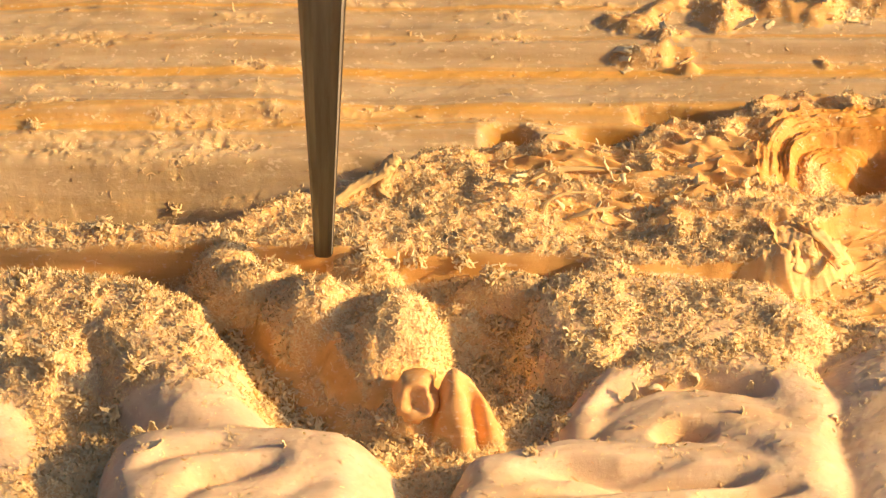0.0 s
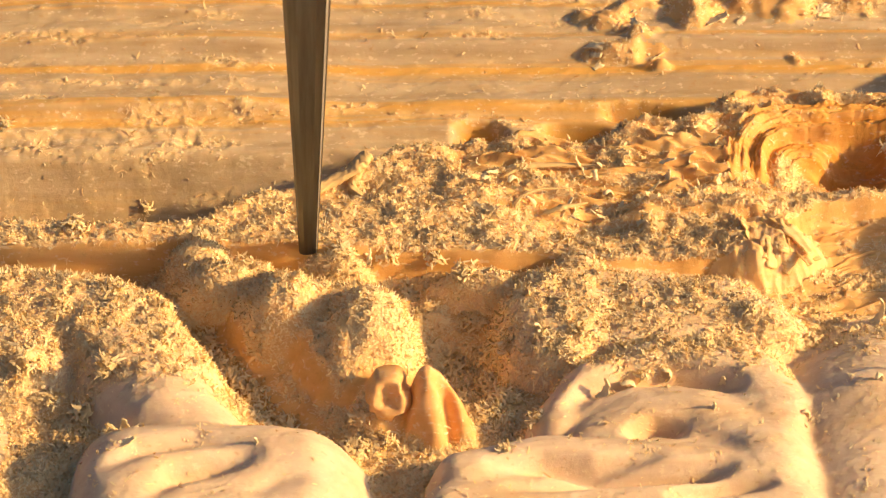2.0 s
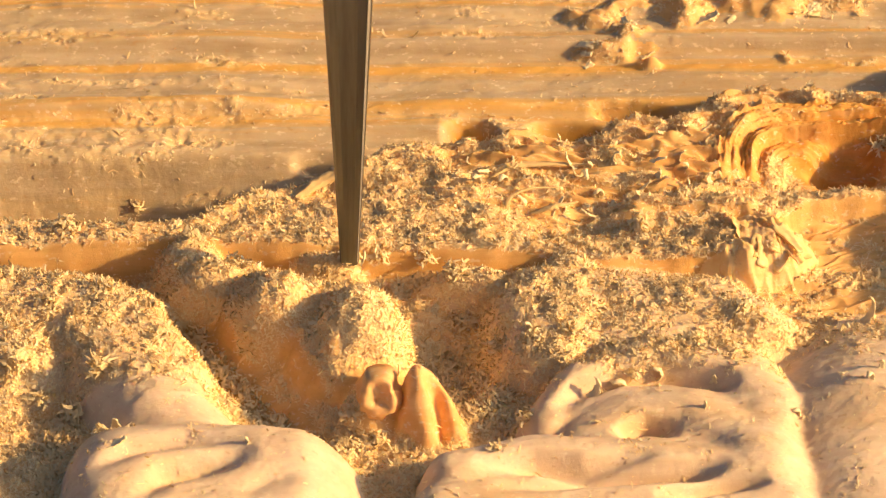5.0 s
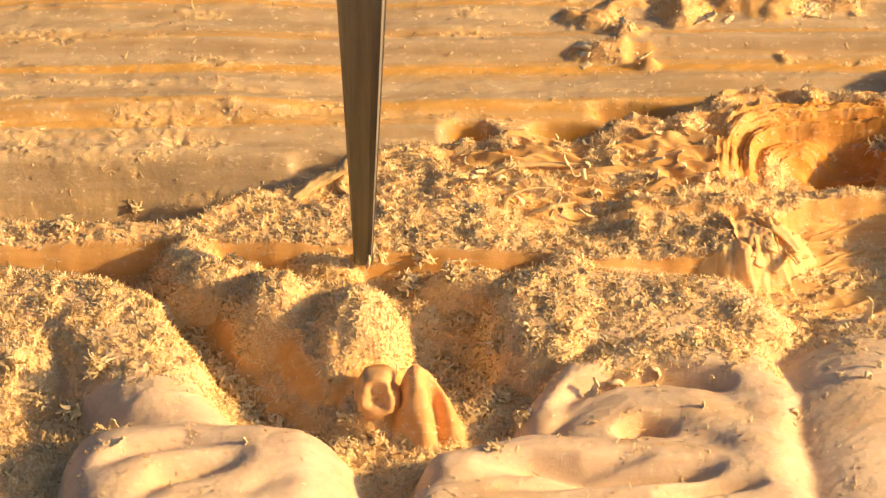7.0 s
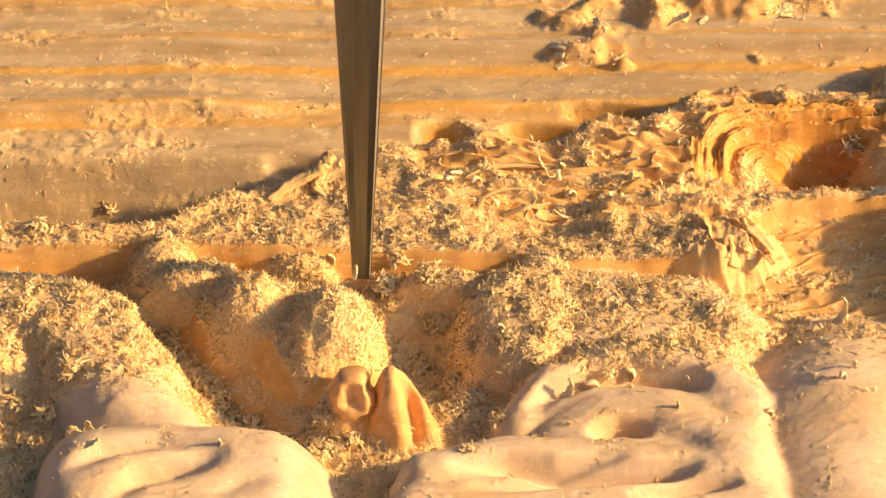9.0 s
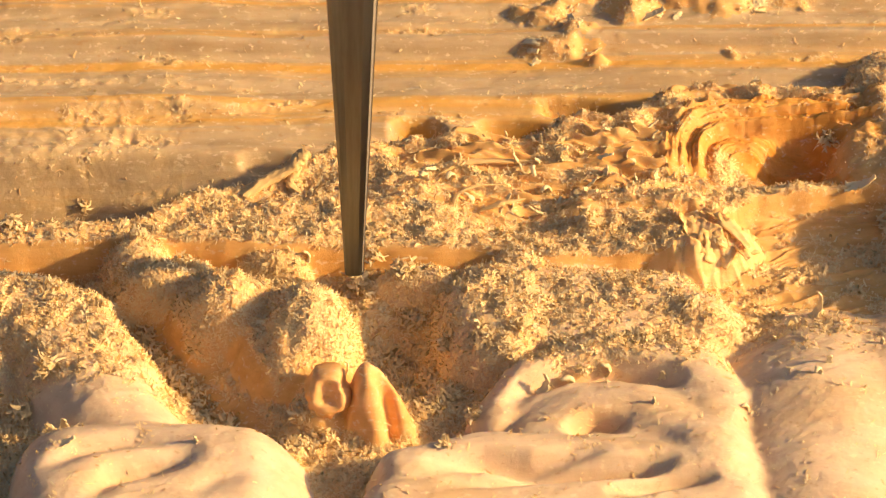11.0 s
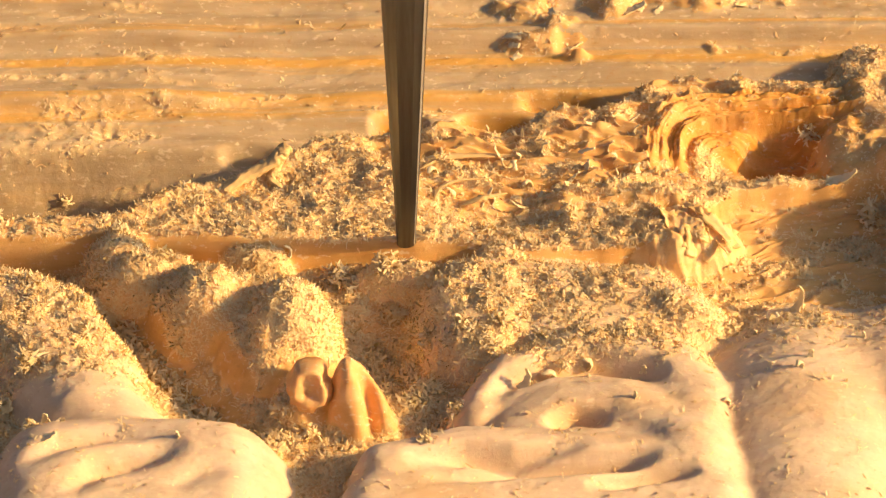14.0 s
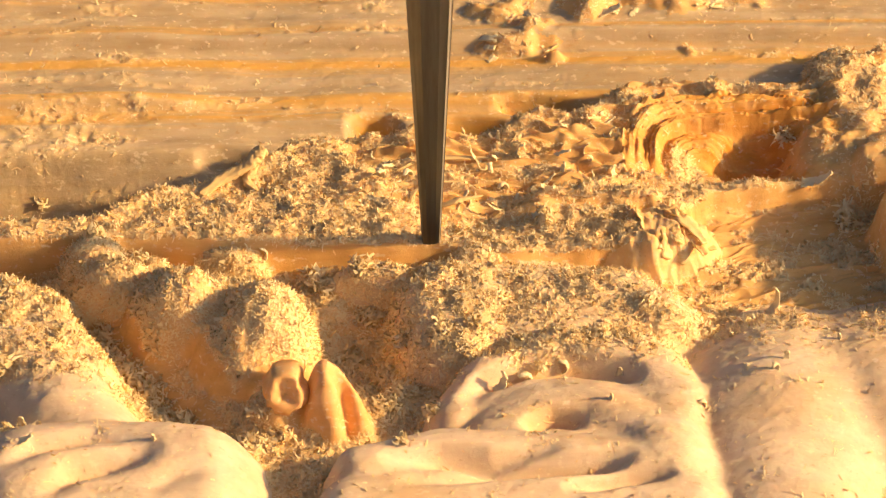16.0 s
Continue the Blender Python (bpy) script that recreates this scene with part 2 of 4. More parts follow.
# crater with curls on the ledge
Z = Z - 1.0 * np.exp(-oval(11.99, 4.16, 4.6, 3.4, -6) ** 4)
Z = Z - 0.5 * np.exp(-oval(16.13, 6.08, 2.4, 1.8, 20) ** 4)
Z = Z + 0.5 * np.exp(-oval(16.84, 12.33, 2.0, 1.6, -15) ** 3)
for pts, w, dep in (([(7.13, 4.35), (8.39, 6.08), (10.86, 6.92), (13.30, 6.54)], 0.35, -0.5), ([(8.33, 3.52), (10.78, 4.35), (12.41, 4.73)], 0.3, -0.4), ([(4.75, 7.83), (7.23, 9.01), (13.80, 8.88)], 0.4, 0.5), ([(18.73, 9.01), (19.85, 7.05), (22.22, 5.76)], 0.5, 0.8), ([(18.15, 9.67), (19.28, 11.52), (21.03, 13.00)], 0.35, -0.5), ([(16.71, 1.31), (20.67, 7.05), (22.64, 9.01)], 0.4, 0.4)):
    cut(pts, w, dep, 0.3)

# the scooped end with its layered arcs
scoop = register("gouged_scoop", "gouged scoop with layered curved wood fibres", DEEP)
cx_scoop, cy_scoop = cx, cy = 30.27, 8.62
dx, dy = (X + 0.5 * WARP_X - cx) / 7.2 * np.where(X > cx, 0.85, 1.0), (Y + 0.5 * WARP_Y - cy) / 6.6
d = (np.abs(dx) ** 3 + np.abs(dy) ** 3) ** (1 / 3)
cave = np.exp(-oval(33.0, 10.6, 3.2, 2.1, 0, 0.3) ** 6)
layers = -2.2 - 2.8 * cave + 0.9 * ease(d, 0.30, 0.46) + 0.8 * ease(d, 0.64, 0.69) - 0.3 * ease(d, 0.69, 0.78) + 0.8 * ease(d, 0.78, 0.82) - 0.3 * ease(d, 0.82, 0.9) + 0.7 * ease(d, 0.90, 0.94)
inside = (1 - ease(d, 1.0, 1.06)) * ease(Y, cy - 3.0, cy - 1.0)
Z = Z * (1 - inside) + (layers + 0.08 * fractal(2, 0.4, 91)) * inside
PART[inside > 0.5] = scoop
DUST = np.where(inside > 0.5, 0.08 + 0.3 * ease(fractal(0.8, 0.8, 93), 0.2, 0.8), DUST)
# mound of splintered wood at the end of the groove
mound = register("splintered_mound", "splintered bright mound at the end of the groove", LIT_WOOD)
raise_to(dome(24.74, 0.72, 4.1, 4.2, 10, 0.7, 2.6, 2.2, 1.6), mound, 0.12, 0.3)
# broken block at the far end
block = register("broken_block", "broken block of end grain beside the scoop, with added unseen lumps that shade the field", WARM_BOUNCE)
raise_to(dome(38.6, 9.4, 3.6, 4.2, 0, 0.5, 2.4, 5.0, 0.5) + 0.10 * (X - 37.28) + 0.45 * lattice_noise(X / 0.6, Y / 4.0, 94) + 0.5 * np.abs(fractal(1.8, 1.0, 96)), block, 0.25, 0.3)
raise_to(dome(40.94, 14.93, 3.6, 6.5, 10, 1.6, 1.6, 5.0, 0.8) + 0.25 * fractal(1.4, 1.4, 95), block, 0.6, 0.3)
# the next two domes are added past the view's edge to shade the field
raise_to(dome(44.05, 0.59, 3.6, 4.2, 0, 3.2, 3.4, 6.0, 0.8) + 0.35 * lattice_noise(X / 0.7, Y / 3.0, 108) + 0.3 * fractal(1.6, 1.2, 107), block, 0.3, 0.3)
raise_to(dome(45.6, -4.5, 3.6, 7.0, 0, 3.6, 3.4, 6.0, 0.8) + 0.3 * fractal(1.6, 1.2, 109), block, 0.3, 0.3)
raise_to(dome(42.09, 7.21, 2.8, 3.0, 0, 2.3, 2.4, 6.0, 0.8) + 0.25 * fractal(1.2, 1.2, 97), block, 0.3, 0.3)

# the low dusty field before the scoop
field = register("dusty_field", "low field of sawdust between the carved forms", WARM_BOUNCE)
flat = -2.0 + 0.25 * fractal(3, 2, 101) - 1.6 * np.maximum(0, Y - 7.60) - 1.2 * np.maximum(0, 24.15 - X)
raise_to(np.where(Y < 7.60 + 1.5, flat - 2.5 * np.maximum(0, -6.42 - Y), -9), field, 0.32, 0.5)

# ---- carved forms before the groove ----
left_hump = register("fuzzy_hump", "hump of wood thick with torn fibres")
raise_to(ridge([(-42, -4.84), (-28.54, -4.84), (-22.98, -5.45), (-18.94, -7.24), (-15.19, -12.29)], (0.6, 0.7, 0.6, 0.5, -0.3), (3.9, 3.8, 3.6, 3.4, 2.4), 2.2, 2.6), left_hump, 0.95, 0.6)
raise_to(dome(-27.74, -9.61, 5.0, 4.4, 0, 0.4, 1.8, 2.8), left_hump, 0.95, 0.7)
left_lobe = register("carved_lobe", "smooth rounded lobe with a fuzzy shoulder")
raise_to(ridge([(-22.73, -8.53), (-18.97, -12.48), (-16.47, -16.13), (-14.48, -18.49)], (0.6, 1.0, 1.2, 0.6), (3.2, 4.2, 4.4, 3.8), 3.4, 2.6), left_lobe, 0.1 + 0.85 * ease(Y + 0.8 * WARP_Y, -17.53, -11.55), 0.8)
corner = register("corner_lobe", "smooth rounded lobe at the edge of the carving")
raise_to(ridge([(-42, -14.37), (-31.76, -14.37), (-29.33, -19.96), (-28.99, -27.48)], (-1.0, -1.2, -2.2, -2.4), (3.2, 3.6, 3.4, 3.8), 1.5, 2.6), corner, 0.1 + 0.6 * ease(Y, -16.07, -11.49), 0.7)
bump = register("dusty_bump", "dust-covered bump beside the groove", WARM_BOUNCE)
raise_to(dome(-15.29, -1.15, 2.4, 2.8, 0, 0.7, 2.2, 2.8), bump, 0.98, 0.5)
raise_to(dome(-13.6, -3.5, 3.2, 2.3, 0, 0.9, 2.4, 2.6), bump, 0.98, 0.6)
raise_to(dome(-11.27, -2.52, 2.4, 1.8, 0, 0.3, 2.0, 2.6), bump, 0.98, 0.5)
raise_to(dome(-9.34, -6.2, 2.0, 2.2, 0, 0.8, 2.6, 2.8), bump, 0.98, 0.5)
low_bump = register("low_bump", "low dusty bump against the groove's wall", WARM_BOUNCE)
raise_to(dome(-5.76, -0.51, 2.6, 1.2, 0, -0.35, 1.6, 2.6), low_bump, 0.98, 0.4)
cheek_bump = register("cheek_bump", "dusty bump where the cheek meets the groove", WARM_BOUNCE)
raise_to(dome(11.57, -1.91, 2.2, 2.0, 0, 0.25, 1.8, 2.6), cheek_bump, 0.98, 0.5)
cut([(-23.60, -0.38), (-21.80, -0.38), (-19.40, -0.38), (-17.40, -0.25)], 0.6, 1.3, 0.05, 4.0, 0.3)
Z = Z - 2.2 * np.exp(-oval(-13.6, -6.9, 2.8, 1.5, -25) ** 4)
cut([(-17.2, -5.2), (-14.6, -6.9), (-11.6, -11.0), (-8.0, -15.4), (-4.8, -18.6)], 1.5, 2.0, 0.2)
# the snout: broad hump, narrowing to the nose
snout = register("snout_ridge", "broad snout-like ridge dusted with fibres", WARM_BOUNCE)
d, share = along([(-9.60, -5.60), (-5.30, -7.20), (-3.45, -11.20), (-1.49, -15.03)], 0.2)
body = np.interp(share, (0, 0.33, 0.70, 0.79, 1), (0.9, 1.3, 0.8, -0.2, -0.5)) - 0.05 * (X - -5.58) - 3.8 * (d / np.interp(share, (0, 0.4, 0.70, 1), (3.5, 4.4, 4.0, 2.8))) ** 3.2
flank = ease(d, 2.6, 3.3) * (X + 0.4 * Y < -7.18 + 0.4 * -7.82)
raise_to(body, snout, 0.95 * (1 - ease(share, 0.76, 0.82)) * (1 - 0.95 * flank), 0.5)
raise_to(dome(-9.0, -6.6, 2.8, 2.9, 15, 2.5, 3.2, 2.8), snout, 0.85, 0.4)
raise_to(dome(-3.3, -9.0, 3.4, 3.5, -25, 2.9, 3.6, 3.0), snout, 0.9, 0.4)
raise_to(dome(-5.0, -11.3, 0.9, 1.3, 10, 1.6, 2.4, 2.6), snout, 0.5, 0.3)
side_on = ease(X + 0.45 * Y, -8.4, -7.2)
raise_to(-1.5 - 2.2 * (d / 6.0) ** 1.2 - 20.0 * ease(d, 7.0, 8.0) - 5.0 * side_on - 6.0 * ease(share, 0.9, 1.0) * ease(d, 1.0, 2.0), snout, 0.04, 0.5)
nose = register("nose_seat", "smooth seat behind the nose ring", WARM_BOUNCE)
raise_to(dome(-2.44, -15.14, 1.8, 2.2, 15, 0.3, 2.0, 2.6, 0.15), nose, 0.45, 0.25)
beak = register("beak", "small smooth beak with a sharp crest", NOSE)
raise_to(ridge([(0.72, -15.10), (1.05, -16.90), (1.35, -18.00)], (2.2, 1.5, -0.9), (1.2, 1.6, 1.2), 2.8, 2.4, 0.1), beak, 0.05, 0.25)
raise_to(ridge([(1.52, -15.10), (2.85, -16.40), (3.60, -17.20)], (1.7, 0.1, -2.0), (0.9, 1.1, 0.9), 2.6, 2.4, 0.1), beak, 0.05, 0.2)
cut([(1.55, -15.40), (2.10, -16.70), (2.55, -18.20)], 0.40, 2.2, 0.05, 2.4, 0.1)
# bowl between the snout and the cheek
cheek = register("cheek_slope", "sloping cheek covered in short torn fibres")
raise_to(dome(9.9, -7.2, 4.3, 5.6, 0, 0.6, 1.9, 4.5), cheek, 0.9, 0.5)
raise_to(dome(5.0, -2.6, 3.6, 1.5, -6, -0.2, 1.6, 2.6), cheek, 0.9, 0.5)
raise_to(ridge([(9.33, -3.87), (15.59, -5.08), (21.42, -6.28), (24.06, -7.84)], (0.1, 0.2, 0.5, 0.5), (2.8, 3.8, 3.8, 3.0), 1.8, 2.4), cheek, 0.75, 0.6)
Z = Z - 2.0 * np.exp(-oval(3.3, -8.6, 3.0, 4.6, 0) ** 4)
# scroll of nested crescents
raise_to(dome(17.5, -8.6, 8.6, 3.6, -4, 0.35, 1.6, 3.0), cheek, 0.6, 0.8)
scroll = register("scroll", "smooth scroll of nested crescent folds")
raise_to(0.2 - 2.6 * (oval(17.18, -19.29, 8.2, 8.6, 0, 0.3)) ** 5, scroll, 0.10 + 0.6 * ease(Y, -13.76, -10.87), 0.8)
raise_to(ridge([(9.33, -17.47), (12.10, -13.94), (17.15, -12.08), (22.46, -13.06), (24.47, -16.92), (23.89, -22.23)], (-0.3, 0.7, 1.0, 1.0, 0.8, 0.7), (2.0, 2.5, 2.8, 3.0, 2.8, 2.6), 2.0, 2.6), scroll, 0.10 + 0.75 * ease(Y + 0.8 * WARP_Y, -15.97, -10.81), 0.7)
raise_to(ridge([(11.56, -18.80), (15.02, -17.11), (19.17, -17.16), (21.99, -20.27)], (-0.2, 0.5, 0.8, 0.8), (1.8, 2.3, 2.6, 2.4), 1.8, 2.6), scroll, 0.12, 0.5)
raise_to(dome(22.0, -18.2, 5.2, 4.8, 0, 0.6, 1.7, 2.2), scroll, 0.12, 0.9)
cut([(9.8, -17.4), (11.6, -15.3), (14.5, -14.0), (17.5, -13.8), (20.8, -14.6), (22.2, -15.6)], 0.65, 1.9, 0.15, 3.5, 0.2)
cut([(13.8, -19.9), (15.9, -18.9), (18.2, -19.6)], 0.6, 1.9, 0.15, 3.0, 0.2)
raise_to(dome(23.4, -22.21, 3.6, 5.2, 15, 1.3, 2.4, 2.2), scroll, 0.2, 0.8)
low = register("lower_lobe", "smooth lower lobe with lengthwise gouged grooves")
raise_to(ridge([(3.19, -23.58), (8.43, -21.90), (15.48, -22.44), (22.83, -23.62)], (1.3, 1.2, 1.0, 1.0), (2.4, 2.7, 3.0, 3.0), 2.6, 2.8), low, 0.12, 0.5)
raise_to(ridge([(2.43, -26.56), (8.31, -26.18), (15.30, -26.18), (24.08, -26.71)], (1.1, 1.1, 1.0, 0.9), (2.8, 3.2, 3.4, 3.4), 2.4, 2.8), low, 0.12, 0.6)
cut([(4.30, -23.74), (8.02, -23.25), (11.72, -23.62), (16.59, -22.55)], 0.6, 1.5, 0.15, 3.0)
cut([(5.38, -25.55), (11.67, -24.86), (18.74, -23.95), (21.35, -23.73)], 0.65, 1.9, 0.15, 3.0)
cut([(16.02, -26.50), (20.12, -25.55), (23.86, -24.91)], 0.6, 1.6, 0.15, 3.0)
front = register("front_lobe", "smooth front lobe with a curved gouge")
d = (np.abs((X + 0.4 * WARP_X - -12.62) / 10.3) ** 6 + np.abs((Y + 0.4 * WARP_Y - -26.82 + 0.14 * np.maximum(0, X - -9.68)) / 9.0) ** 6) ** (1 / 6)
raise_to(1.2 + 0.3 * np.exp(-((Y - -21.46) / 2.2) ** 2) - 2.2 * ease(X, -7.6, -1.6) - 3.4 * d ** 9, front, 0.1, 0.6)
cut([(-21.07, -23.89), (-18.03, -21.94), (-14.34, -21.23), (-9.84, -21.67)], 0.7, 1.1, 0.25)
cut([(-17.75, -26.82), (-15.67, -24.37), (-12.75, -23.40), (-9.82, -22.21)], 0.8, 1.5, 0.25)
cut([(-11.15, -26.82), (-9.00, -24.90), (-5.33, -23.95)], 0.8, 0.35, 0.15)
right_dome = register("broad_dome", "broad smooth dome sprinkled with crumbs")
raise_to(dome(32.0, -16.5, 6.6, 9.0, -12, 1.3, 2.2, 2.1, 0.4), right_dome, 0.12 + 0.3 * ease(Y, -15.0, -10.0), 0.5)
raise_to(dome(40.0, -14.0, 8.0, 7.0, 0, 1.2, 2.2, 2.2, 0.4), right_dome, 0.12 + 0.3 * ease(Y, -15.0, -10.0), 0.8)
raise_to(dome(31.0, -25.5, 5.6, 9.0, 10, 0.4, 2.2, 2.4, 0.4), right_dome, 0.12, 1.2)

# worn creases: a slight rounding of the whole relief
for axis, reach in ((0, 3), (1, 2), (0, 2), (1, 2)):
    Z = sum(np.roll(Z, k, axis) for k in range(-reach, reach + 1)) / (2 * reach + 1)
# torn folds at the groove's end and layered fibres round the scoop
slant = Y + 0.12 * X + 0.9 * WARP_Y
Z = Z + torn * (PART == ledge) * (0.75 * (0.45 - np.abs(lattice_noise(X / 3.2, slant / 0.75, 86))) + 0.42 * (0.45 - np.abs(lattice_noise(X / 1.6 + 4, slant / 0.38, 88))))
fold = np.exp(-oval(24.69, 0.42, 3.9, 4.2, 10) ** 4)
lean = X + 0.30 * Y + 0.8 * WARP_X
Z = Z + fold * (0.9 * (0.5 - np.abs(lattice_noise(lean / 1.9, Y / 3.0, 98))) + 0.5 * (0.5 - np.abs(lattice_noise((lean + 0.5 * WARP_Y) / 0.7, Y / 1.4, 99))) + 0.12 * fractal(0.3, 1.2, 100, 2))
dx, dy = (X - cx_scoop) / 7.2 * np.where(X > cx_scoop, 0.35, 1.0), (Y - cy_scoop) / 6.6
d = (np.abs(dx) ** 3 + np.abs(dy) ** 3) ** (1 / 3) + 0.035 * WARP_Y + 0.010 * fractal(0.9, 0.9, 89)
arcs = ease(d, 0.32, 0.42) * (1 - ease(d, 1.05, 1.12)) * ease(dy, -0.1, 0.2) * (1 - ease(X, 37.95, 40.04))
phase = (d * 11.0 + 0.35 * lattice_noise(X / 5, Y / 5, 90)) % 1.0
Z = Z + arcs * (0.75 * np.exp(-((d - 0.72) / 0.05) ** 2) + 0.45 * np.exp(-((d - 0.90) / 0.035) ** 2) + 0.40 * np.exp(-((d - 0.54) / 0.035) ** 2) + 0.42 * np.sqrt(phase) * (1 - ease(phase, 0.8, 1.0)) * (0.35 + 0.65 * ease(lattice_noise(X / 3.0, Y / 3.0, 148), -0.4, 0.4)) + 0.16 * (d * 27 + 0.6 * lattice_noise(X / 2.2, Y / 2.2, 149)) % 0.16 + 0.16 * lattice_noise(d * 34, X * 0.25, 92) + 0.08 * lattice_noise(d * 75, X * 0.4, 94) + 0.07 * fractal(0.7, 0.5, 102, 2))
band = ease(lattice_noise(d * 13 + 0.3 * WARP_X, X * 0.12, 150), -0.3, 0.3)
DUST = np.where(arcs > 0.5, 0.18 * band + 0.25 * ease(fractal(1.0, 0.6, 104), 0.3, 0.9), DUST)
DUST = np.maximum(DUST, 0.9 * np.exp(-oval(27.6, 8.6, 1.5, 2.4, 10) ** 4))
run = Y - 0.22 * X + 1.1 * WARP_Y
Z = Z + (PART == field) * (0.42 * (0.45 - np.abs(lattice_noise(X / 4.0, run / 1.0, 144))) + 0.22 * (0.45 - np.abs(lattice_noise(X / 2.0, run / 0.45, 145))))
DUST = np.where(PART == field, 0.15 + 0.75 * ease(fractal(2.2, 1.2, 147), -0.2, 0.5), DUST)
# torn, crumbly skin where the sawdust clings
patch = ease(fractal(1.6, 1.4, 111), -0.5, 0.5)
DUST = np.clip(DUST * (0.55 + 0.6 * patch), 0, 1)
Z = Z + DUST * (0.20 * fractal(1.3, 1.1, 121) + 0.10 * fractal(0.40, 0.36, 125, 2)) + (1 - DUST) * (0.055 * fractal(3.0, 1.6, 131) + 0.05 * (0.4 - np.abs(lattice_noise(X / 2.6 + 0.4 * WARP_Y, (Y - 0.25 * X) / 0.7, 137))) + 0.012 * fractal(0.3, 0.3, 133, 2))

GY, GX = np.gradient(Z, STEP_Y, STEP_X)
NORMALS = np.stack([-GX, -GY, np.ones_like(Z)], -1)
NORMALS /= np.linalg.norm(NORMALS, axis=-1, keepdims=True)


def sheet(name, pick, material, parent):
    """The faces of the relief that belong to one form."""
    rows_n, cols_n = X.shape
    quad = np.argwhere(pick[:-1, :-1])
    i = quad[:, 0] * cols_n + quad[:, 1]
    faces = np.stack([i, i + 1, i + 1 + cols_n, i + cols_n], 1)
    used, inv = np.unique(faces, return_inverse=True)
    faces = inv.reshape(-1, 4)
    co = np.stack([X.ravel()[used], Y.ravel()[used], Z.ravel()[used]], 1) * MM
    me = bpy.data.meshes.new(name)
    me.vertices.add(len(used)), me.loops.add(faces.size), me.polygons.add(len(faces))
    me.vertices.foreach_set("co", co.ravel().astype(np.float32))
    me.loops.foreach_set("vertex_index", faces.ravel().astype(np.int32))
    me.polygons.foreach_set("loop_start", np.arange(0, faces.size, 4, dtype=np.int32))
    me.update(calc_edges=True)
    me.polygons.foreach_set("use_smooth", np.ones(len(faces), bool))
    layer = me.attributes.new("dust", "FLOAT", "POINT")
    layer.data.foreach_set("value", DUST.ravel()[used].astype(np.float32))
    me.normals_split_custom_set_from_vertices(NORMALS.reshape(-1, 3)[used])
    me.materials.append(material)
    ob = new(name, me)
    ob.parent = parent
    return ob


def part(name, bm, material, parent, label=""):
    me = bpy.data.meshes.new(name)
    bm.to_mesh(me)
    bm.free()
    me.materials.append(material)
    ob = new(name, me)
    ob.parent = parent
    return tagged(ob, label)


carving = tagged(new("wood_carving"), "pale carved wooden relief covered in fuzzy sawdust", "wood carving")
for k, (name, label, material) in enumerate(PARTS):
    if (PART[:-1, :-1] == k).any():
        tagged(sheet(name, PART == k, material, carving), label)

# the nose: a worn ring with a hollow, facing forward
bm = bmesh.new()
turned = look((0, 0, 0), (-0.08, -0.84, 0.50))
nx, ny = -1.82, -16.70
rings = []
for r, h in ((0.02, -0.50), (0.40, -0.46), (0.72, -0.30), (0.98, -0.08), (1.22, -0.02), (1.40, -0.06), (1.62, -0.35), (1.82, -0.9), (2.0, -1.6), (2.1, -2.6)):
    ring = []
    for k in range(28):
        a = 2 * math.pi * k / 28
        wob = 0.82 + 0.26 * noise.noise(Vector((1.3 * math.cos(a), 1.3 * math.sin(a), 0.6 * r))) + 0.13 * noise.noise(Vector((4 * math.cos(a), 4 * math.sin(a), 3 * r)))
        ring.append(bm.verts.new(turned @ Vector((r * wob * math.cos(a) * 0.98, r * wob * math.sin(a) * 1.14, -h - 0.16 * noise.noise(Vector((3 * r * math.cos(a), 3 * r * math.sin(a), 4.0)))))))
    rings.append(ring)
for a, b in zip(rings, rings[1:]):
    for k in range(28):
        bm.faces.new((a[k], a[(k + 1) % 28], b[(k + 1) % 28], b[k])).smooth = True
bm.faces.new(rings[0]), bm.faces.new(rings[-1][::-1])
bmesh.ops.recalc_face_normals(bm, faces=bm.faces[:])
bmesh.ops.transform(bm, verts=bm.verts, matrix=Matrix.Translation(((nx - 0.1) * MM, (ny - 0.1) * MM, 0.72 * MM)) @ Matrix.Scale(MM, 4))
part("nose_bulb", bm, NOSE, carving, "small smooth orange bulb with a round hollow")

# the solid block under the relief
BASE = -14.0
bm = bmesh.new()
rim_ids = [(0, c) for c in range(X.shape[1])] + [(r, X.shape[1] - 1) for r in range(1, X.shape[0])] + [(X.shape[0] - 1, c) for c in range(X.shape[1] - 2, -1, -1)] + [(r, 0) for r in range(X.shape[0] - 2, 0, -1)]
upper = [bm.verts.new((X[i] * MM, Y[i] * MM, Z[i] * MM)) for i in rim_ids]
lower = [bm.verts.new((X[i] * MM, Y[i] * MM, BASE * MM)) for i in rim_ids]
for i in range(len(rim_ids)):
    j = (i + 1) % len(rim_ids)
    bm.faces.new((upper[i], lower[i], lower[j], upper[j]))
bm.faces.new(lower[::-1])
part("block_body", bm, PLANK, carving, "solid body of the wooden block")

# bench under the block
bm = bmesh.new()
bmesh.ops.create_cube(bm, size=1.0, matrix=Matrix.LocRotScale((0, 0, (BASE - 10) * MM), None, (1.2, 0.9, 20 * MM)))
bmesh.ops.bevel(bm, geom=bm.edges[:], offset=1.5 * MM, segments=2, affect="EDGES")
me = bpy.data.meshes.new("bench_top")
bm.to_mesh(me)
bm.free()
me.materials.append(PLANK)
tagged(new("bench_top", me), "plain pale wooden bench top under the carving", "bench", kind="structure")


def height(x, y):
    c = int(np.clip(round((x - XS[0]) / STEP_X), 0, len(XS) - 1))
    r = int(np.clip(round((y - YS[0]) / STEP_Y), 0, len(YS) - 1))
    return float(Z[r, c])


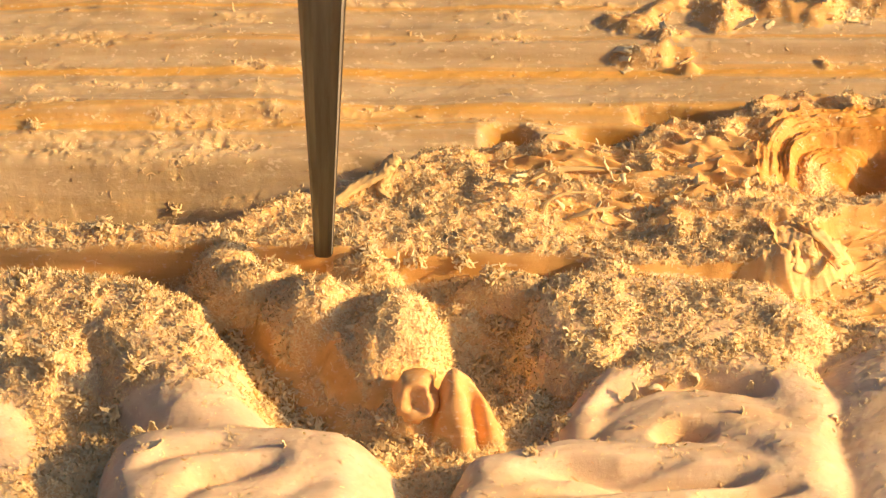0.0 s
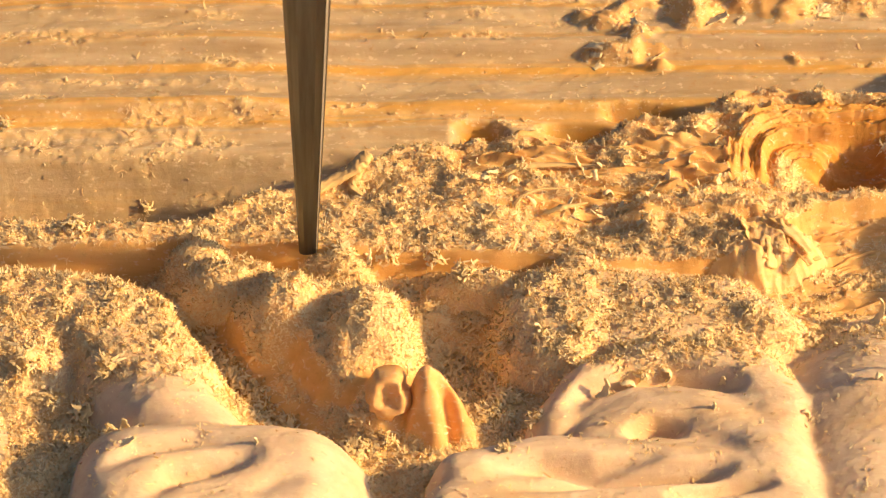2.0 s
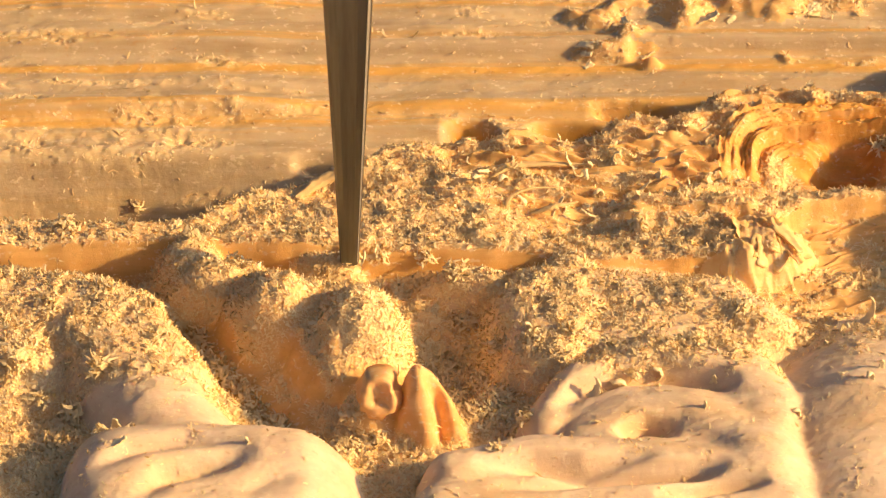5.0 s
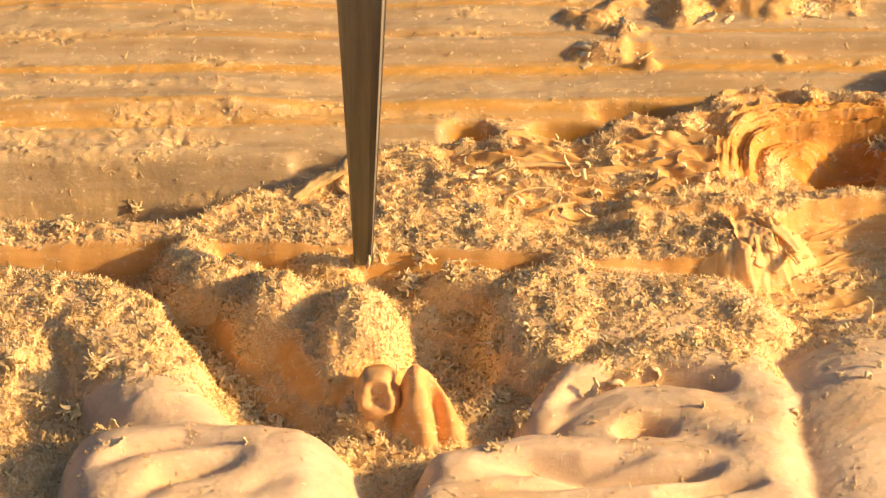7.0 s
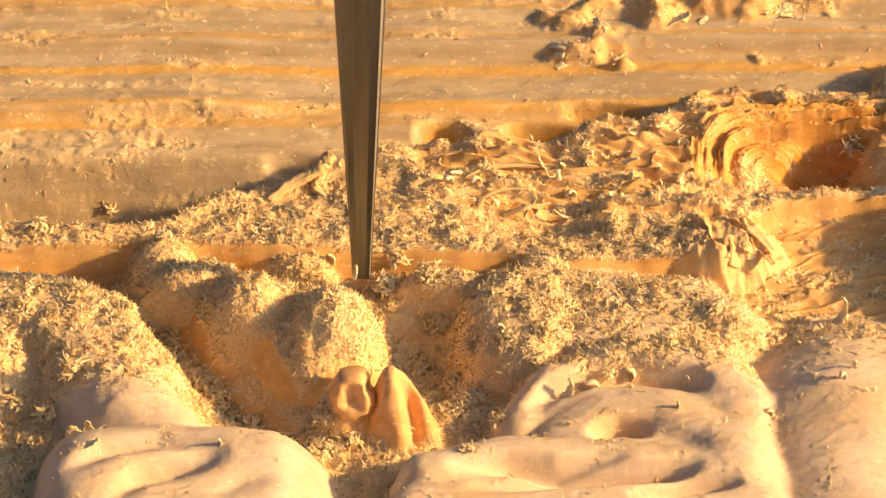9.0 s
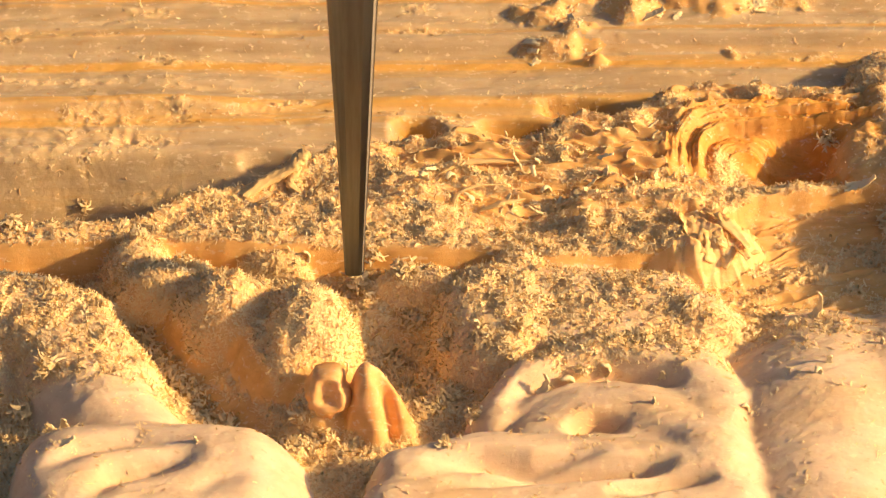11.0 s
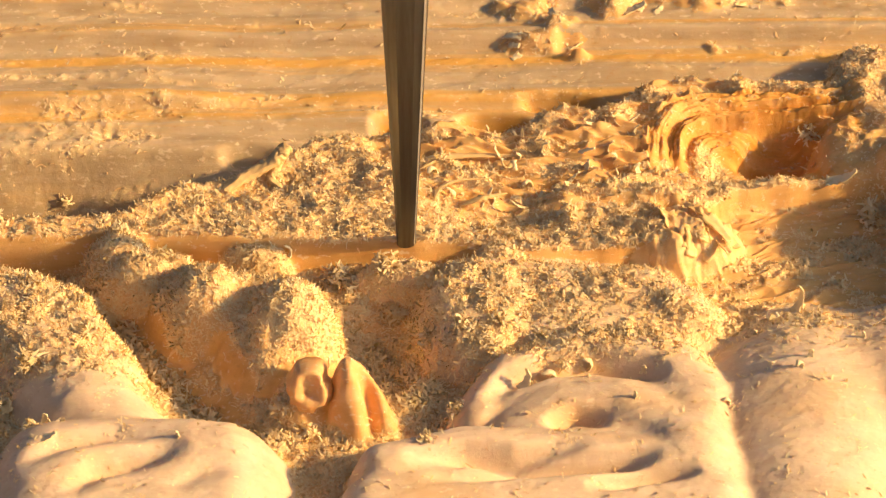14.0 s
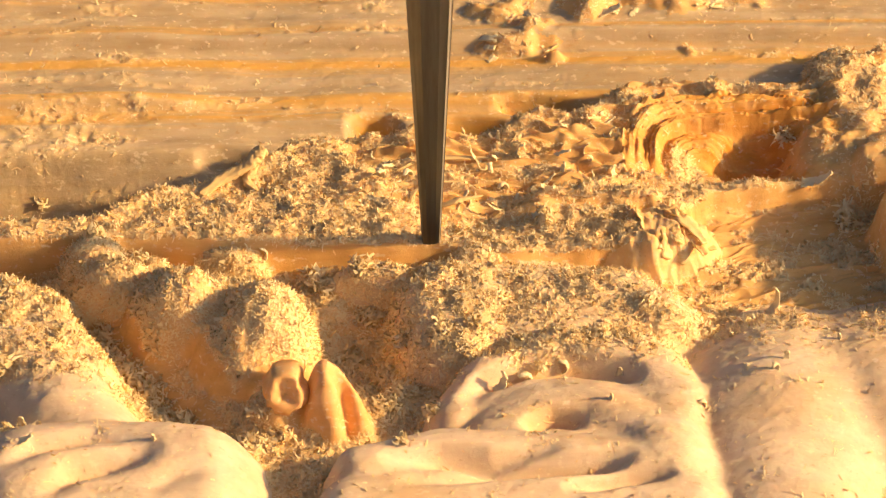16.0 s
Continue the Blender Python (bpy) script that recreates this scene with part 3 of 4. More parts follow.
# ---- sawdust ----
def fibres(centres, normals, lengths, radius, rng, lie=0.6):
    """Short curved flat fibres, joined into one list of corners and faces."""
    n = len(centres)
    way = rng.normal(size=(n, 3))
    way -= lie * (way * normals).sum(1, keepdims=True) * normals
    way += normals * rng.uniform(-0.05, 0.28, (n, 1))
    way /= np.linalg.norm(way, axis=1, keepdims=True)
    side = np.cross(way, normals + 0.55 * rng.normal(size=(n, 3)))
    side /= np.linalg.norm(side, axis=1, keepdims=True) + 1e-9
    upper = np.cross(side, way)
    flip = np.sign((upper * normals).sum(1, keepdims=True) + 1e-9)
    upper, side = upper * flip, side * flip
    curl = rng.uniform(-0.5, 0.85, (n, 1))
    sway = rng.uniform(-0.9, 0.9, (n, 1))
    rings = 4
    co, lean = np.zeros((n, rings, 2, 3)), np.zeros((n, rings, 2, 3))
    for r in range(rings):
        t = r / (rings - 1)
        mid = centres + lengths[:, None] * (way * (t - 0.1) + upper * curl * (t * t - 0.1) + side * sway * t * t)
        wide = radius[:, None] * (0.75, 1.1, 1.0, 0.65)[r]
        turned_up = upper - way * curl * 1.2 * t
        turned_up /= np.linalg.norm(turned_up, axis=1, keepdims=True)
        for q in range(2):
            co[:, r, q] = mid + (2 * q - 1) * wide * side
            lean[:, r, q] = 0.75 * turned_up + 0.25 * (2 * q - 1) * side + 1.35 * normals
    face = []
    for r in range(rings - 1):
        k = r * 2
        face += [(k, k + 1, k + 3), (k, k + 3, k + 2)]
    face = np.array(face)
    tris = (face[None] + (np.arange(n) * 2 * rings)[:, None, None]).reshape(-1, 3)
    lean /= np.linalg.norm(lean, axis=-1, keepdims=True) + 1e-9
    return co.reshape(-1, 3), tris, lean.reshape(-1, 3)


def tri_mesh(name, co, tris, material, leaning):
    me = bpy.data.meshes.new(name)
    me.vertices.add(len(co)), me.loops.add(tris.size), me.polygons.add(len(tris))
    me.vertices.foreach_set("co", (co * MM).ravel().astype(np.float32))
    me.loops.foreach_set("vertex_index", tris.ravel().astype(np.int32))
    me.polygons.foreach_set("loop_start", np.arange(0, tris.size, 3, dtype=np.int32))
    me.update(calc_edges=True)
    me.polygons.foreach_set("use_smooth", np.ones(len(tris), bool))
    me.normals_split_custom_set_from_vertices(leaning)
    me.materials.append(material)
    return me


def scatter(name, count, weight, length, radius, seed, label, lie=0.6):
    rng = np.random.default_rng(seed)
    w = weight.ravel() / weight.sum()
    pick = rng.choice(len(w), count, p=w)
    c = np.stack([X.ravel()[pick], Y.ravel()[pick], Z.ravel()[pick]], 1)
    c[:, :2] += rng.uniform(-0.06, 0.06, (count, 2))
    lens = rng.uniform(*length, count) * rng.choice([0.7, 1.0, 1.5], count, p=[0.5, 0.38, 0.12])
    co, tris, leaning = fibres(c, NORMALS.reshape(-1, 3)[pick], lens, rng.uniform(*radius, count), rng, lie)
    return tagged(new(name, tri_mesh(name, co, tris, FIBRE, leaning)), label, "sawdust", kind="stuff")


SLOPE = np.sqrt(1 + GX ** 2 + GY ** 2).clip(1, 4)
near = (X > -36) & (X < 44) & (Y > -29) & (Y < 34)
fuzz = np.where(near, np.clip(DUST - 0.2, 0, 1) ** 1.2 * SLOPE, 0) * np.where(PART == plank, 0.3, 1.0)
scatter("sawdust_fuzz", 230000, fuzz, (0.16, 0.34), (0.025, 0.055), 5, "fuzz of short pale torn wood fibres", 0.95)
clump = ease(fractal(1.3, 1.3, 141), 0.25, 0.9)
scatter("sawdust_crumbs", 34000, fuzz * (0.15 + clump), (0.18, 0.36), (0.05, 0.105), 6, "pale crumbs of sawdust in loose clumps", 0.6)
scatter("sawdust_flakes", 2600, fuzz * (0.1 + clump ** 2), (0.22, 0.46), (0.08, 0.17), 8, "larger pale flakes lying in the sawdust", 0.7)
sparse = np.where(near, 0.02 + 0.3 * clump ** 3, 0) * (DUST < 0.5) * np.where(PART == plank, 0.3, 1.0) * np.where(PART == scoop, 0.25, 1.0)
scatter("loose_fibres", 3600, sparse, (0.16, 0.40), (0.035, 0.085), 7, "scattered single wood fibres on smooth wood", 0.9)


# ---- shavings ----
def ribbon(length, width, turns, thick, seed, lift=0.4, rag=0.25, taper=0.6, cupped=0.10):
    """A curled strip with ragged edges, rising from its foot at the origin."""
    rng = random.Random(seed)
    n, m = 14, 4
    bm = bmesh.new()
    top, low = [], []
    px, pz, ang = 0.0, 0.0, radians(90 * lift)
    for i in range(n + 1):
        t = i / n
        w = width * (1 - taper * t) * (1 + rag * rng.uniform(-1, 1))
        shift = rag * width * 0.3 * rng.uniform(-1, 1)
        a, b = [], []
        for j in range(m + 1):
            s = (j / m - 0.5) * w + shift
            cup = cupped * width * ((2 * j / m - 1) ** 2) + rng.uniform(-1, 1) * thick * 0.6
            nx, nz = -math.sin(ang), math.cos(ang)
            a.append(bm.verts.new(((px + nx * (cup + thick)) * MM, s * MM, (pz + nz * (cup + thick)) * MM)))
            b.append(bm.verts.new(((px + nx * cup) * MM, s * MM, (pz + nz * cup) * MM)))
        top.append(a), low.append(b)
        px, pz = px + math.cos(ang) * length / n, pz + math.sin(ang) * length / n
        ang += turns * 2 * math.pi / n * (0.6 + 0.8 * rng.random())
    for i in range(n):
        for j in range(m):
            bm.faces.new((top[i][j], top[i + 1][j], top[i + 1][j + 1], top[i][j + 1]))
            bm.faces.new((low[i][j], low[i][j + 1], low[i + 1][j + 1], low[i + 1][j]))
        bm.faces.new((top[i][0], low[i][0], low[i + 1][0], top[i + 1][0]))
        bm.faces.new((top[i][m], top[i + 1][m], low[i + 1][m], low[i][m]))
    for r, flip in ((0, 1), (n, 0)):
        for j in range(m):
            f = (top[r][j], top[r][j + 1], low[r][j + 1], low[r][j])
            bm.faces.new(f if flip else f[::-1])
    for f in bm.faces:
        f.smooth = True
    return bm


def shaving(x, y, length, width, turns, turn, seed, label, lift=0.4, sink=0.1, thick=0.07, group="wood shavings", taper=0.6, rag=0.25, rx=0.0):
    bm = ribbon(length, width, turns, thick, seed, lift, rag, taper)
    me = bpy.data.meshes.new("wood_shaving")
    bm.to_mesh(me)
    bm.free()
    me.materials.append(CURL)
    ob = new("wood_shaving", me)
    ob.matrix_basis = pose(x * MM, y * MM, (height(x, y) - sink) * MM, rx, 0, turn)
    return tagged(ob, label, "wood shaving", group)


def motions():
    walk(tool, [(t, pose(x * MM, y * MM, TIP_Z * MM, LEAN, side)) for t, x, y, side in TOOL])
    for ob, a, za, b, zb, start, end in PUSHED:
        there, here = pose(b[0] * MM, b[1] * MM, zb * MM, 0, 0, 50), pose(a[0] * MM, a[1] * MM, za * MM)
        walk(ob, [(0.0, here), (start, here), (end, there), (16.0, there)])
    walk(fallen, [(t, pose(p[0] * MM, p[1] * MM, z * MM, 0, 0, turn)) for t, p, z, turn in FALL])


# ---- steel tool ----
TIP_Z, LEAN = -0.8, 20.0
TOOL = [
    (0.0, -8.47, 0.39, 1.54),
    (0.3, -8.52, 0.66, 1.58),
    (0.6, -8.21, 0.54, 1.54),
    (0.9, -7.89, 0.60, 1.47),
    (1.2, -7.94, 0.61, 1.48),
    (1.5, -7.79, 0.56, 1.47),
    (1.8, -7.61, 0.40, 1.45),
    (2.1, -7.53, 0.30, 1.45),
    (2.4, -7.32, -0.09, 1.43),
    (2.7, -7.09, -1.02, 1.41),
    (3.0, -6.94, -1.13, 1.38),
    (3.3, -6.84, -1.19, 1.38),
    (3.6, -6.64, -1.26, 1.34),
    (3.9, -6.32, -1.30, 1.26),
    (4.1, -6.12, -1.13, 1.21),
    (4.2, -5.79, -1.01, 1.14),
    (6.3, -3.29, -0.89, 0.62),
    (6.5, -3.19, -0.89, 0.60),
    (6.7, -3.10, -0.88, 0.59),
    (7.0, -2.85, -0.88, 0.55),
    (7.3, -2.52, -1.15, 0.48),
    (7.5, -2.36, -1.17, 0.44),
    (7.7, -2.28, -1.30, 0.43),
    (8.0, -1.89, -1.67, 0.35),
    (8.2, -1.60, -1.76, 0.28),
    (8.3, -1.50, -1.74, 0.25),
    (8.5, -1.61, -1.95, 0.27),
    (8.7, -1.63, -2.04, 0.30),
    (8.8, -1.48, -2.15, 0.29),
    (9.0, -1.19, -2.24, 0.26),
    (9.1, -1.15, -2.63, 0.26),
    (9.2, -1.15, -2.96, 0.27),
    (11.3, 0.51, -2.09, 0.02),
    (11.5, 0.94, -1.89, -0.07),
    (11.8, 1.84, -1.44, -0.26),
    (12.0, 2.00, -1.50, -0.29),
    (12.3, 2.17, -1.36, -0.32),
    (12.5, 2.32, -1.35, -0.34),
    (12.8, 2.78, -1.09, -0.44),
    (13.0, 3.15, -0.94, -0.51),
    (13.2, 3.26, -0.94, -0.53),
    (13.5, 3.47, -0.88, -0.57),
    (13.8, 4.48, -0.15, -0.78),
    (14.0, 5.06, 0.03, -0.90),
    (14.2, 5.24, 0.13, -0.94),
    (14.5, 5.53, 0.17, -1.00),
    (14.8, 5.78, 0.41, -1.02),
    (15.0, 6.07, 0.55, -1.06),
    (15.2, 6.40, 0.59, -1.12),
    (15.4, 7.16, 0.50, -1.26),
    (15.5, 7.98, 0.45, -1.43),
    (15.6, 8.07, 0.38, -1.45),
    (15.8, 8.37, 0.36, -1.52),
    (16.0, 8.55, 0.35, -1.56),
]
tool = tagged(new("steel_graver"), "slim tapered dark steel graver with a blunt tip", "carving tool")


def tapered(levels, sides, power=3.0):
    """A tapered bar with rounded corners: rows of height, half width, half depth, shift."""
    bm = bmesh.new()
    rings = []
    for z, hw, hd, sx in levels:
        ring = []
        for i in range(sides):
            t = 2 * math.pi * (i + 0.5) / sides
            c, s = math.cos(t), math.sin(t)
            ring.append(bm.verts.new(((sx + hw * math.copysign(abs(c) ** (2 / power), c)) * MM, hd * math.copysign(abs(s) ** (2 / power), s) * MM, z * MM)))
        rings.append(ring)
    for a, b in zip(rings, rings[1:]):
        for i in range(sides):
            bm.faces.new((a[i], a[(i + 1) % sides], b[(i + 1) % sides], b[i]))
    bm.faces.new(rings[0][::-1]), bm.faces.new(rings[-1])
    return bm


bm = tapered([(0.0, 0.56, 0.30, 0.0), (0.14, 0.67, 0.38, 0.0), (4.5, 0.78, 0.45, 0.0)], 12)
part("tip", bm, STEEL, tool, "blunt worn steel tip")
bm = tapered([(4.5, 0.78, 0.45, 0.0), (18.0, 1.16, 0.75, 0.0), (36.0, 1.66, 1.2, 0.0), (90.0, 2.6, 2.0, 0.0)], 12)
part("shaft", bm, STEEL, tool, "dark tapered steel shaft")
# thin pale strip added as a painted reflection down the right side
bm = bmesh.new()
strip = [[bm.verts.new(((hw * u) * MM, v * hd * MM, z * MM)) for u, v in ((0.80, -0.90), (0.90, -0.80), (0.80, -0.70))] for z, hw, hd in ((0.6, 0.68, 0.39), (4.5, 0.78, 0.45), (18.0, 1.16, 0.75), (36.0, 1.66, 1.2), (90.0, 2.6, 2.0))]
for a, b in zip(strip, strip[1:]):
    for i in range(3):
        bm.faces.new((a[i], a[(i + 1) % 3], b[(i + 1) % 3], b[i]))
bm.faces.new(strip[0][::-1]), bm.faces.new(strip[-1])
part("edge_glint", bm, BRIGHT, tool, "narrow pale strip standing in for the reflection along the shaft's edge")


# ---- loose pieces ----
def clump(x, y, r, n, seed, label, tall=0.8):
    """A loose tuft of coarse fibres round a small core."""
    rng = np.random.default_rng(seed)
    n = int(2.2 * n)
    way = rng.normal(size=(n, 3))
    way[:, 2] = np.abs(way[:, 2])
    way /= np.linalg.norm(way, axis=1, keepdims=True)
    centres = way * r * rng.uniform(0.2, 1.0, (n, 1)) * (1, 1, tall)
    soft_up = way * 0.6 + np.array((0.0, 0.0, 0.8))
    soft_up /= np.linalg.norm(soft_up, axis=1, keepdims=True)
    big = 1.35 if tall >= 1.5 else 1.0
    co, tris, leaning = fibres(centres, soft_up, big * rng.uniform(0.2, 0.5, n), big * rng.uniform(0.045, 0.11, n), rng, 0.5)
    ob = new("sawdust_clump", tri_mesh("sawdust_clump", co, tris, CURL, leaning))
    ob.matrix_basis = pose(x * MM, y * MM, (height(x, y) - 0.1) * MM)
    return tagged(ob, label, "sawdust", "loose sawdust clumps")


def heap_up(rows):
    for x, y, r, n, tall, label in rows:
        clump(x, y, r, n, int(abs(x * 31 + y * 17)) + 3, label, tall)


heap_up([
    (-26.68, -12.50, 0.9, 60, 2.6, "upright pale tuft of torn wood on the fuzzy hump"),
    (-29.61, -10.76, 0.9, 60, 2.0, "pale tuft of torn wood at the carving's edge"),
    (-22.45, -15.36, 0.8, 50, 2.0, "pale tuft of sawdust beside the carved lobe"),
    (-20.84, -13.59, 1.0, 60, 1.6, "ragged tuft of sawdust on the carved lobe"),
    (16.77, 2.16, 0.8, 55, 1.6, "small upright tuft in the crater of the ledge"),
    (11.30, -9.61, 0.9, 55, 1.0, "tuft of pale fibres on the cheek slope"),
    (5.03, -15.17, 1.6, 110, 0.6, "heap of sawdust at the bottom of the bowl"),
    (6.22, -13.18, 1.2, 80, 0.6, "heap of sawdust against the cheek slope"),
    (-10.20, -13.18, 1.6, 110, 0.5, "crumbs of sawdust packed in the groove"),
    (-13.89, -7.94, 1.5, 110, 0.5, "crumbs of sawdust packed under the bump"),
    (-8.58, -15.74, 1.2, 80, 0.5, "crumbs of sawdust in the groove by the front lobe"),
    (38.43, 3.27, 0.9, 60, 2.2, "upright yellow tuft before the broken block"),
    (30.06, 16.82, 0.5, 30, 1.2, "tiny pale tuft on the rim above the scoop"),
    (-24.08, 1.96, 1.1, 70, 1.2, "fluffy tuft of sawdust on the rim"),
])
heap_up([
    (15.56, -13.47, 0.8, 40, 0.7, "torn curls clinging in the scroll's fold"),
    (-15.12, -6.42, 1.3, 80, 0.5, "crumbs of sawdust below the dusty bump"),
    (-12.22, -10.58, 1.5, 90, 0.5, "crumbs of sawdust packed in the groove"),
    (-6.63, -17.42, 1.4, 80, 0.5, "crumbs of sawdust under the snout ridge"),
    (-3.95, -18.81, 1.2, 70, 0.5, "crumbs of sawdust under the snout ridge"),
    (-25.15, -13.71, 1.3, 80, 0.6, "crumbs of sawdust between two lobes"),
    (-23.66, -18.21, 1.2, 70, 0.5, "crumbs of sawdust between two lobes"),
    (3.72, -12.38, 1.4, 80, 0.5, "crumbs of sawdust on the bowl's floor"),
    (10.66, -11.72, 1.0, 60, 0.6, "pale crumbs between cheek and scroll"),
    (-17.77, -6.81, 1.1, 60, 0.6, "fluffy crumbs on the hump's shoulder"),
    (-24.81, -6.74, 1.2, 70, 0.8, "fluffy crumbs on the fuzzy hump"),
    (-20.99, -5.24, 1.1, 60, 0.8, "fluffy crumbs along the groove's edge"),
    (-29.33, -4.33, 1.0, 50, 0.8, "fluffy crumbs along the groove's edge"),
    (-12.07, -2.27, 1.0, 60, 0.8, "fluffy crumbs heaped beside the groove"),
])
heap_up([
    (-15.36, 0.40, 1.0, 60, 0.8, "fluffy crumbs heaped on the ledge"),
    (8.76, -10.06, 1.0, 50, 0.6, "pale crumbs on the cheek slope"),
    (23.27, -7.70, 1.0, 60, 0.7, "bright crumbs at the end of the cheek"),
    (14.13, -11.10, 0.9, 50, 0.5, "pale crumbs along the top of the scroll"),
    (19.51, -11.33, 0.9, 50, 0.5, "pale crumbs along the top of the scroll"),
    (8.22, -17.04, 0.9, 50, 0.6, "pale crumbs at the foot of the scroll"),
    (5.81, -22.21, 0.5, 26, 0.8, "small pale tuft at the lower lobe's tip"),
    (35.09, 12.34, 1.1, 70, 0.8, "ragged fluff hanging in the scoop's hollow"),
    (12.82, -14.90, 0.7, 36, 0.7, "torn curls clinging in the scroll's fold"),
    (-20.27, -19.15, 0.6, 30, 1.2, "bright upright tuft on the carved lobe"),
    (27.17, -8.70, 0.9, 50, 0.6, "crumbs between scroll and dome"),
    (-2.13, -17.66, 1.2, 70, 0.7, "crumbs of sawdust piled under the nose"),
    (-3.59, -16.26, 1.1, 60, 0.6, "crumbs of sawdust beside the nose"),
    (-0.99, 11.29, 0.5, 26, 0.9, "small dark-edged tuft on the rim"),
    (-21.40, 9.83, 0.8, 40, 0.5, "yellowish crumbs lying in the hollow behind the rim"),
    (-19.77, 10.78, 0.6, 30, 0.5, "yellowish crumbs lying in the hollow behind the rim"),
    (-30.53, 16.05, 0.9, 45, 0.5, "torn crumbs along the plank's raised grain"),
])

heap_up([
    (-14.53, -6.10, 1.1, 70, 0.7, "golden crumbs of sawdust lodged below the bump"),
    (-12.84, -9.56, 1.3, 90, 0.6, "golden crumbs of sawdust lodged in the groove"),
    (-11.02, -11.38, 1.2, 80, 0.6, "golden crumbs of sawdust lodged in the groove"),
    (-8.80, -14.54, 1.2, 80, 0.6, "golden crumbs of sawdust lodged in the groove"),
    (2.60, -7.85, 1.3, 80, 0.6, "golden crumbs of sawdust on the bowl's wall"),
    (4.21, -4.26, 1.3, 80, 0.6, "golden crumbs of sawdust on the bowl's wall"),
    (5.49, -10.65, 1.2, 80, 0.6, "golden crumbs of sawdust on the bowl's wall"),
    (3.44, -2.29, 1.2, 70, 0.6, "golden crumbs of sawdust at the bowl's lip"),
    (6.47, -9.43, 1.0, 60, 0.7, "pale fluff on the bowl's edge"),
    (-17.55, -10.52, 0.9, 50, 0.6, "pale fluff on the carved lobe's shoulder"),
])


def sliver(points, radii, seed, label, flat=0.6, name="wood_sliver", parent=None):
    """A solid, knobbly sliver of torn wood swept along a bent line; points are x, y and z."""
    bm = bmesh.new()
    n, sides = 48, 18
    rings = []
    pts = [Vector(p) for p in points]
    for i in range(n + 1):
        u = i / n * (len(pts) - 1)
        k = min(int(u), len(pts) - 2)
        p0, p1, p2, p3 = pts[max(k - 1, 0)], pts[k], pts[k + 1], pts[min(k + 2, len(pts) - 1)]
        f = u - k
        mid = 0.5 * (2 * p1 + (p2 - p0) * f + (2 * p0 - 5 * p1 + 4 * p2 - p3) * f * f + (3 * p1 - p0 - 3 * p2 + p3) * f ** 3)
        way = (0.5 * ((p2 - p0) + (2 * p0 - 5 * p1 + 4 * p2 - p3) * 2 * f + (3 * p1 - p0 - 3 * p2 + p3) * 3 * f * f)).normalized()
        side = way.cross(Vector((0, 0, 1))).normalized()
        up = side.cross(way)
        r = float(np.interp(i / n, np.linspace(0, 1, len(radii)), radii))
        ring = []
        for q in range(sides):
            a = 2 * math.pi * q / sides
            fold = noise.noise(Vector((2.2 * math.cos(a), 2.2 * math.sin(a), i * 0.04 + seed)))
            fine = noise.noise(Vector((5.0 * math.cos(a), 5.0 * math.sin(a), i * 0.12 + seed)))
            rough = noise.noise(Vector((9.0 * math.cos(a), 9.0 * math.sin(a), i * 0.45 + seed)))
            wide = r * (1 + 0.55 * fold + 0.45 * fine + 0.40 * rough)
            slip = way * r * 0.6 * noise.noise(Vector((3 * math.cos(a), 3 * math.sin(a), seed + 9.0)))
            ring.append(bm.verts.new((mid + slip + (side * math.cos(a) + up * math.sin(a) * flat) * wide) * MM))
        rings.append(ring)
    for a, b in zip(rings, rings[1:]):
        for s in range(sides):
            bm.faces.new((a[s], a[(s + 1) % sides], b[(s + 1) % sides], b[s])).smooth = True
    bm.faces.new(rings[0][::-1]), bm.faces.new(rings[-1])
    bmesh.ops.recalc_face_normals(bm, faces=bm.faces[:])
    if parent:
        return part(name, bm, SLIVER, parent)
    me = bpy.data.meshes.new(name)
    bm.to_mesh(me)
    bm.free()
    me.materials.append(SLIVER)
    return tagged(new(name, me), label, "wood sliver", "slivers")


# the horn of wood standing on the rim, and arched slivers by the crater
sliver([(-7.89, 5.37, 0.0), (-6.27, 6.44, 0.5), (-4.64, 6.99, 1.1), (-3.83, 7.67, 1.6), (-3.35, 8.20, 1.8)], (0.35, 0.42, 0.40, 0.62, 0.45), 61, "thin horn-like sliver of wood standing on the rim")
sliver([(-3.75, 7.79, 1.5), (-4.08, 7.11, 0.9), (-4.56, 6.36, 0.3), (-3.82, 5.63, 0.0)], (0.42, 0.36, 0.30, 0.2), 62, "short forked sliver under the horn-like one")
sliver([(7.13, 3.82, -0.4), (7.46, 4.75, 0.3), (8.77, 5.47, 0.6), (11.22, 5.91, 0.4)], (0.05, 0.16, 0.10, 0.04), 63, "arched sliver bent over the crater")
sliver([(8.94, 3.69, -0.3), (10.56, 3.98, 0.2), (12.41, 4.61, 0.1)], (0.05, 0.30, 0.05), 64, "long pale sliver lying in the crater", 0.4)
sliver([(6.17, 7.20, 0.3), (8.44, 8.39, 0.5), (13.77, 8.51, 0.4)], (0.05, 0.32, 0.04), 65, "orange torn strip along the crater's edge", 0.4)
sliver([(22.80, 14.77, 0.2), (23.43, 15.66, 1.2)], (0.35, 0.2), 68, "dark upright splinter on the rim", 0.5)

# curls and flakes lying about
def strew(rows):
    for x, y, length, width, turns, turn, lift, label in rows:
        shaving(x, y, length, width, turns, turn, int(abs(x * 13 + y * 29)) + 1, label, lift)


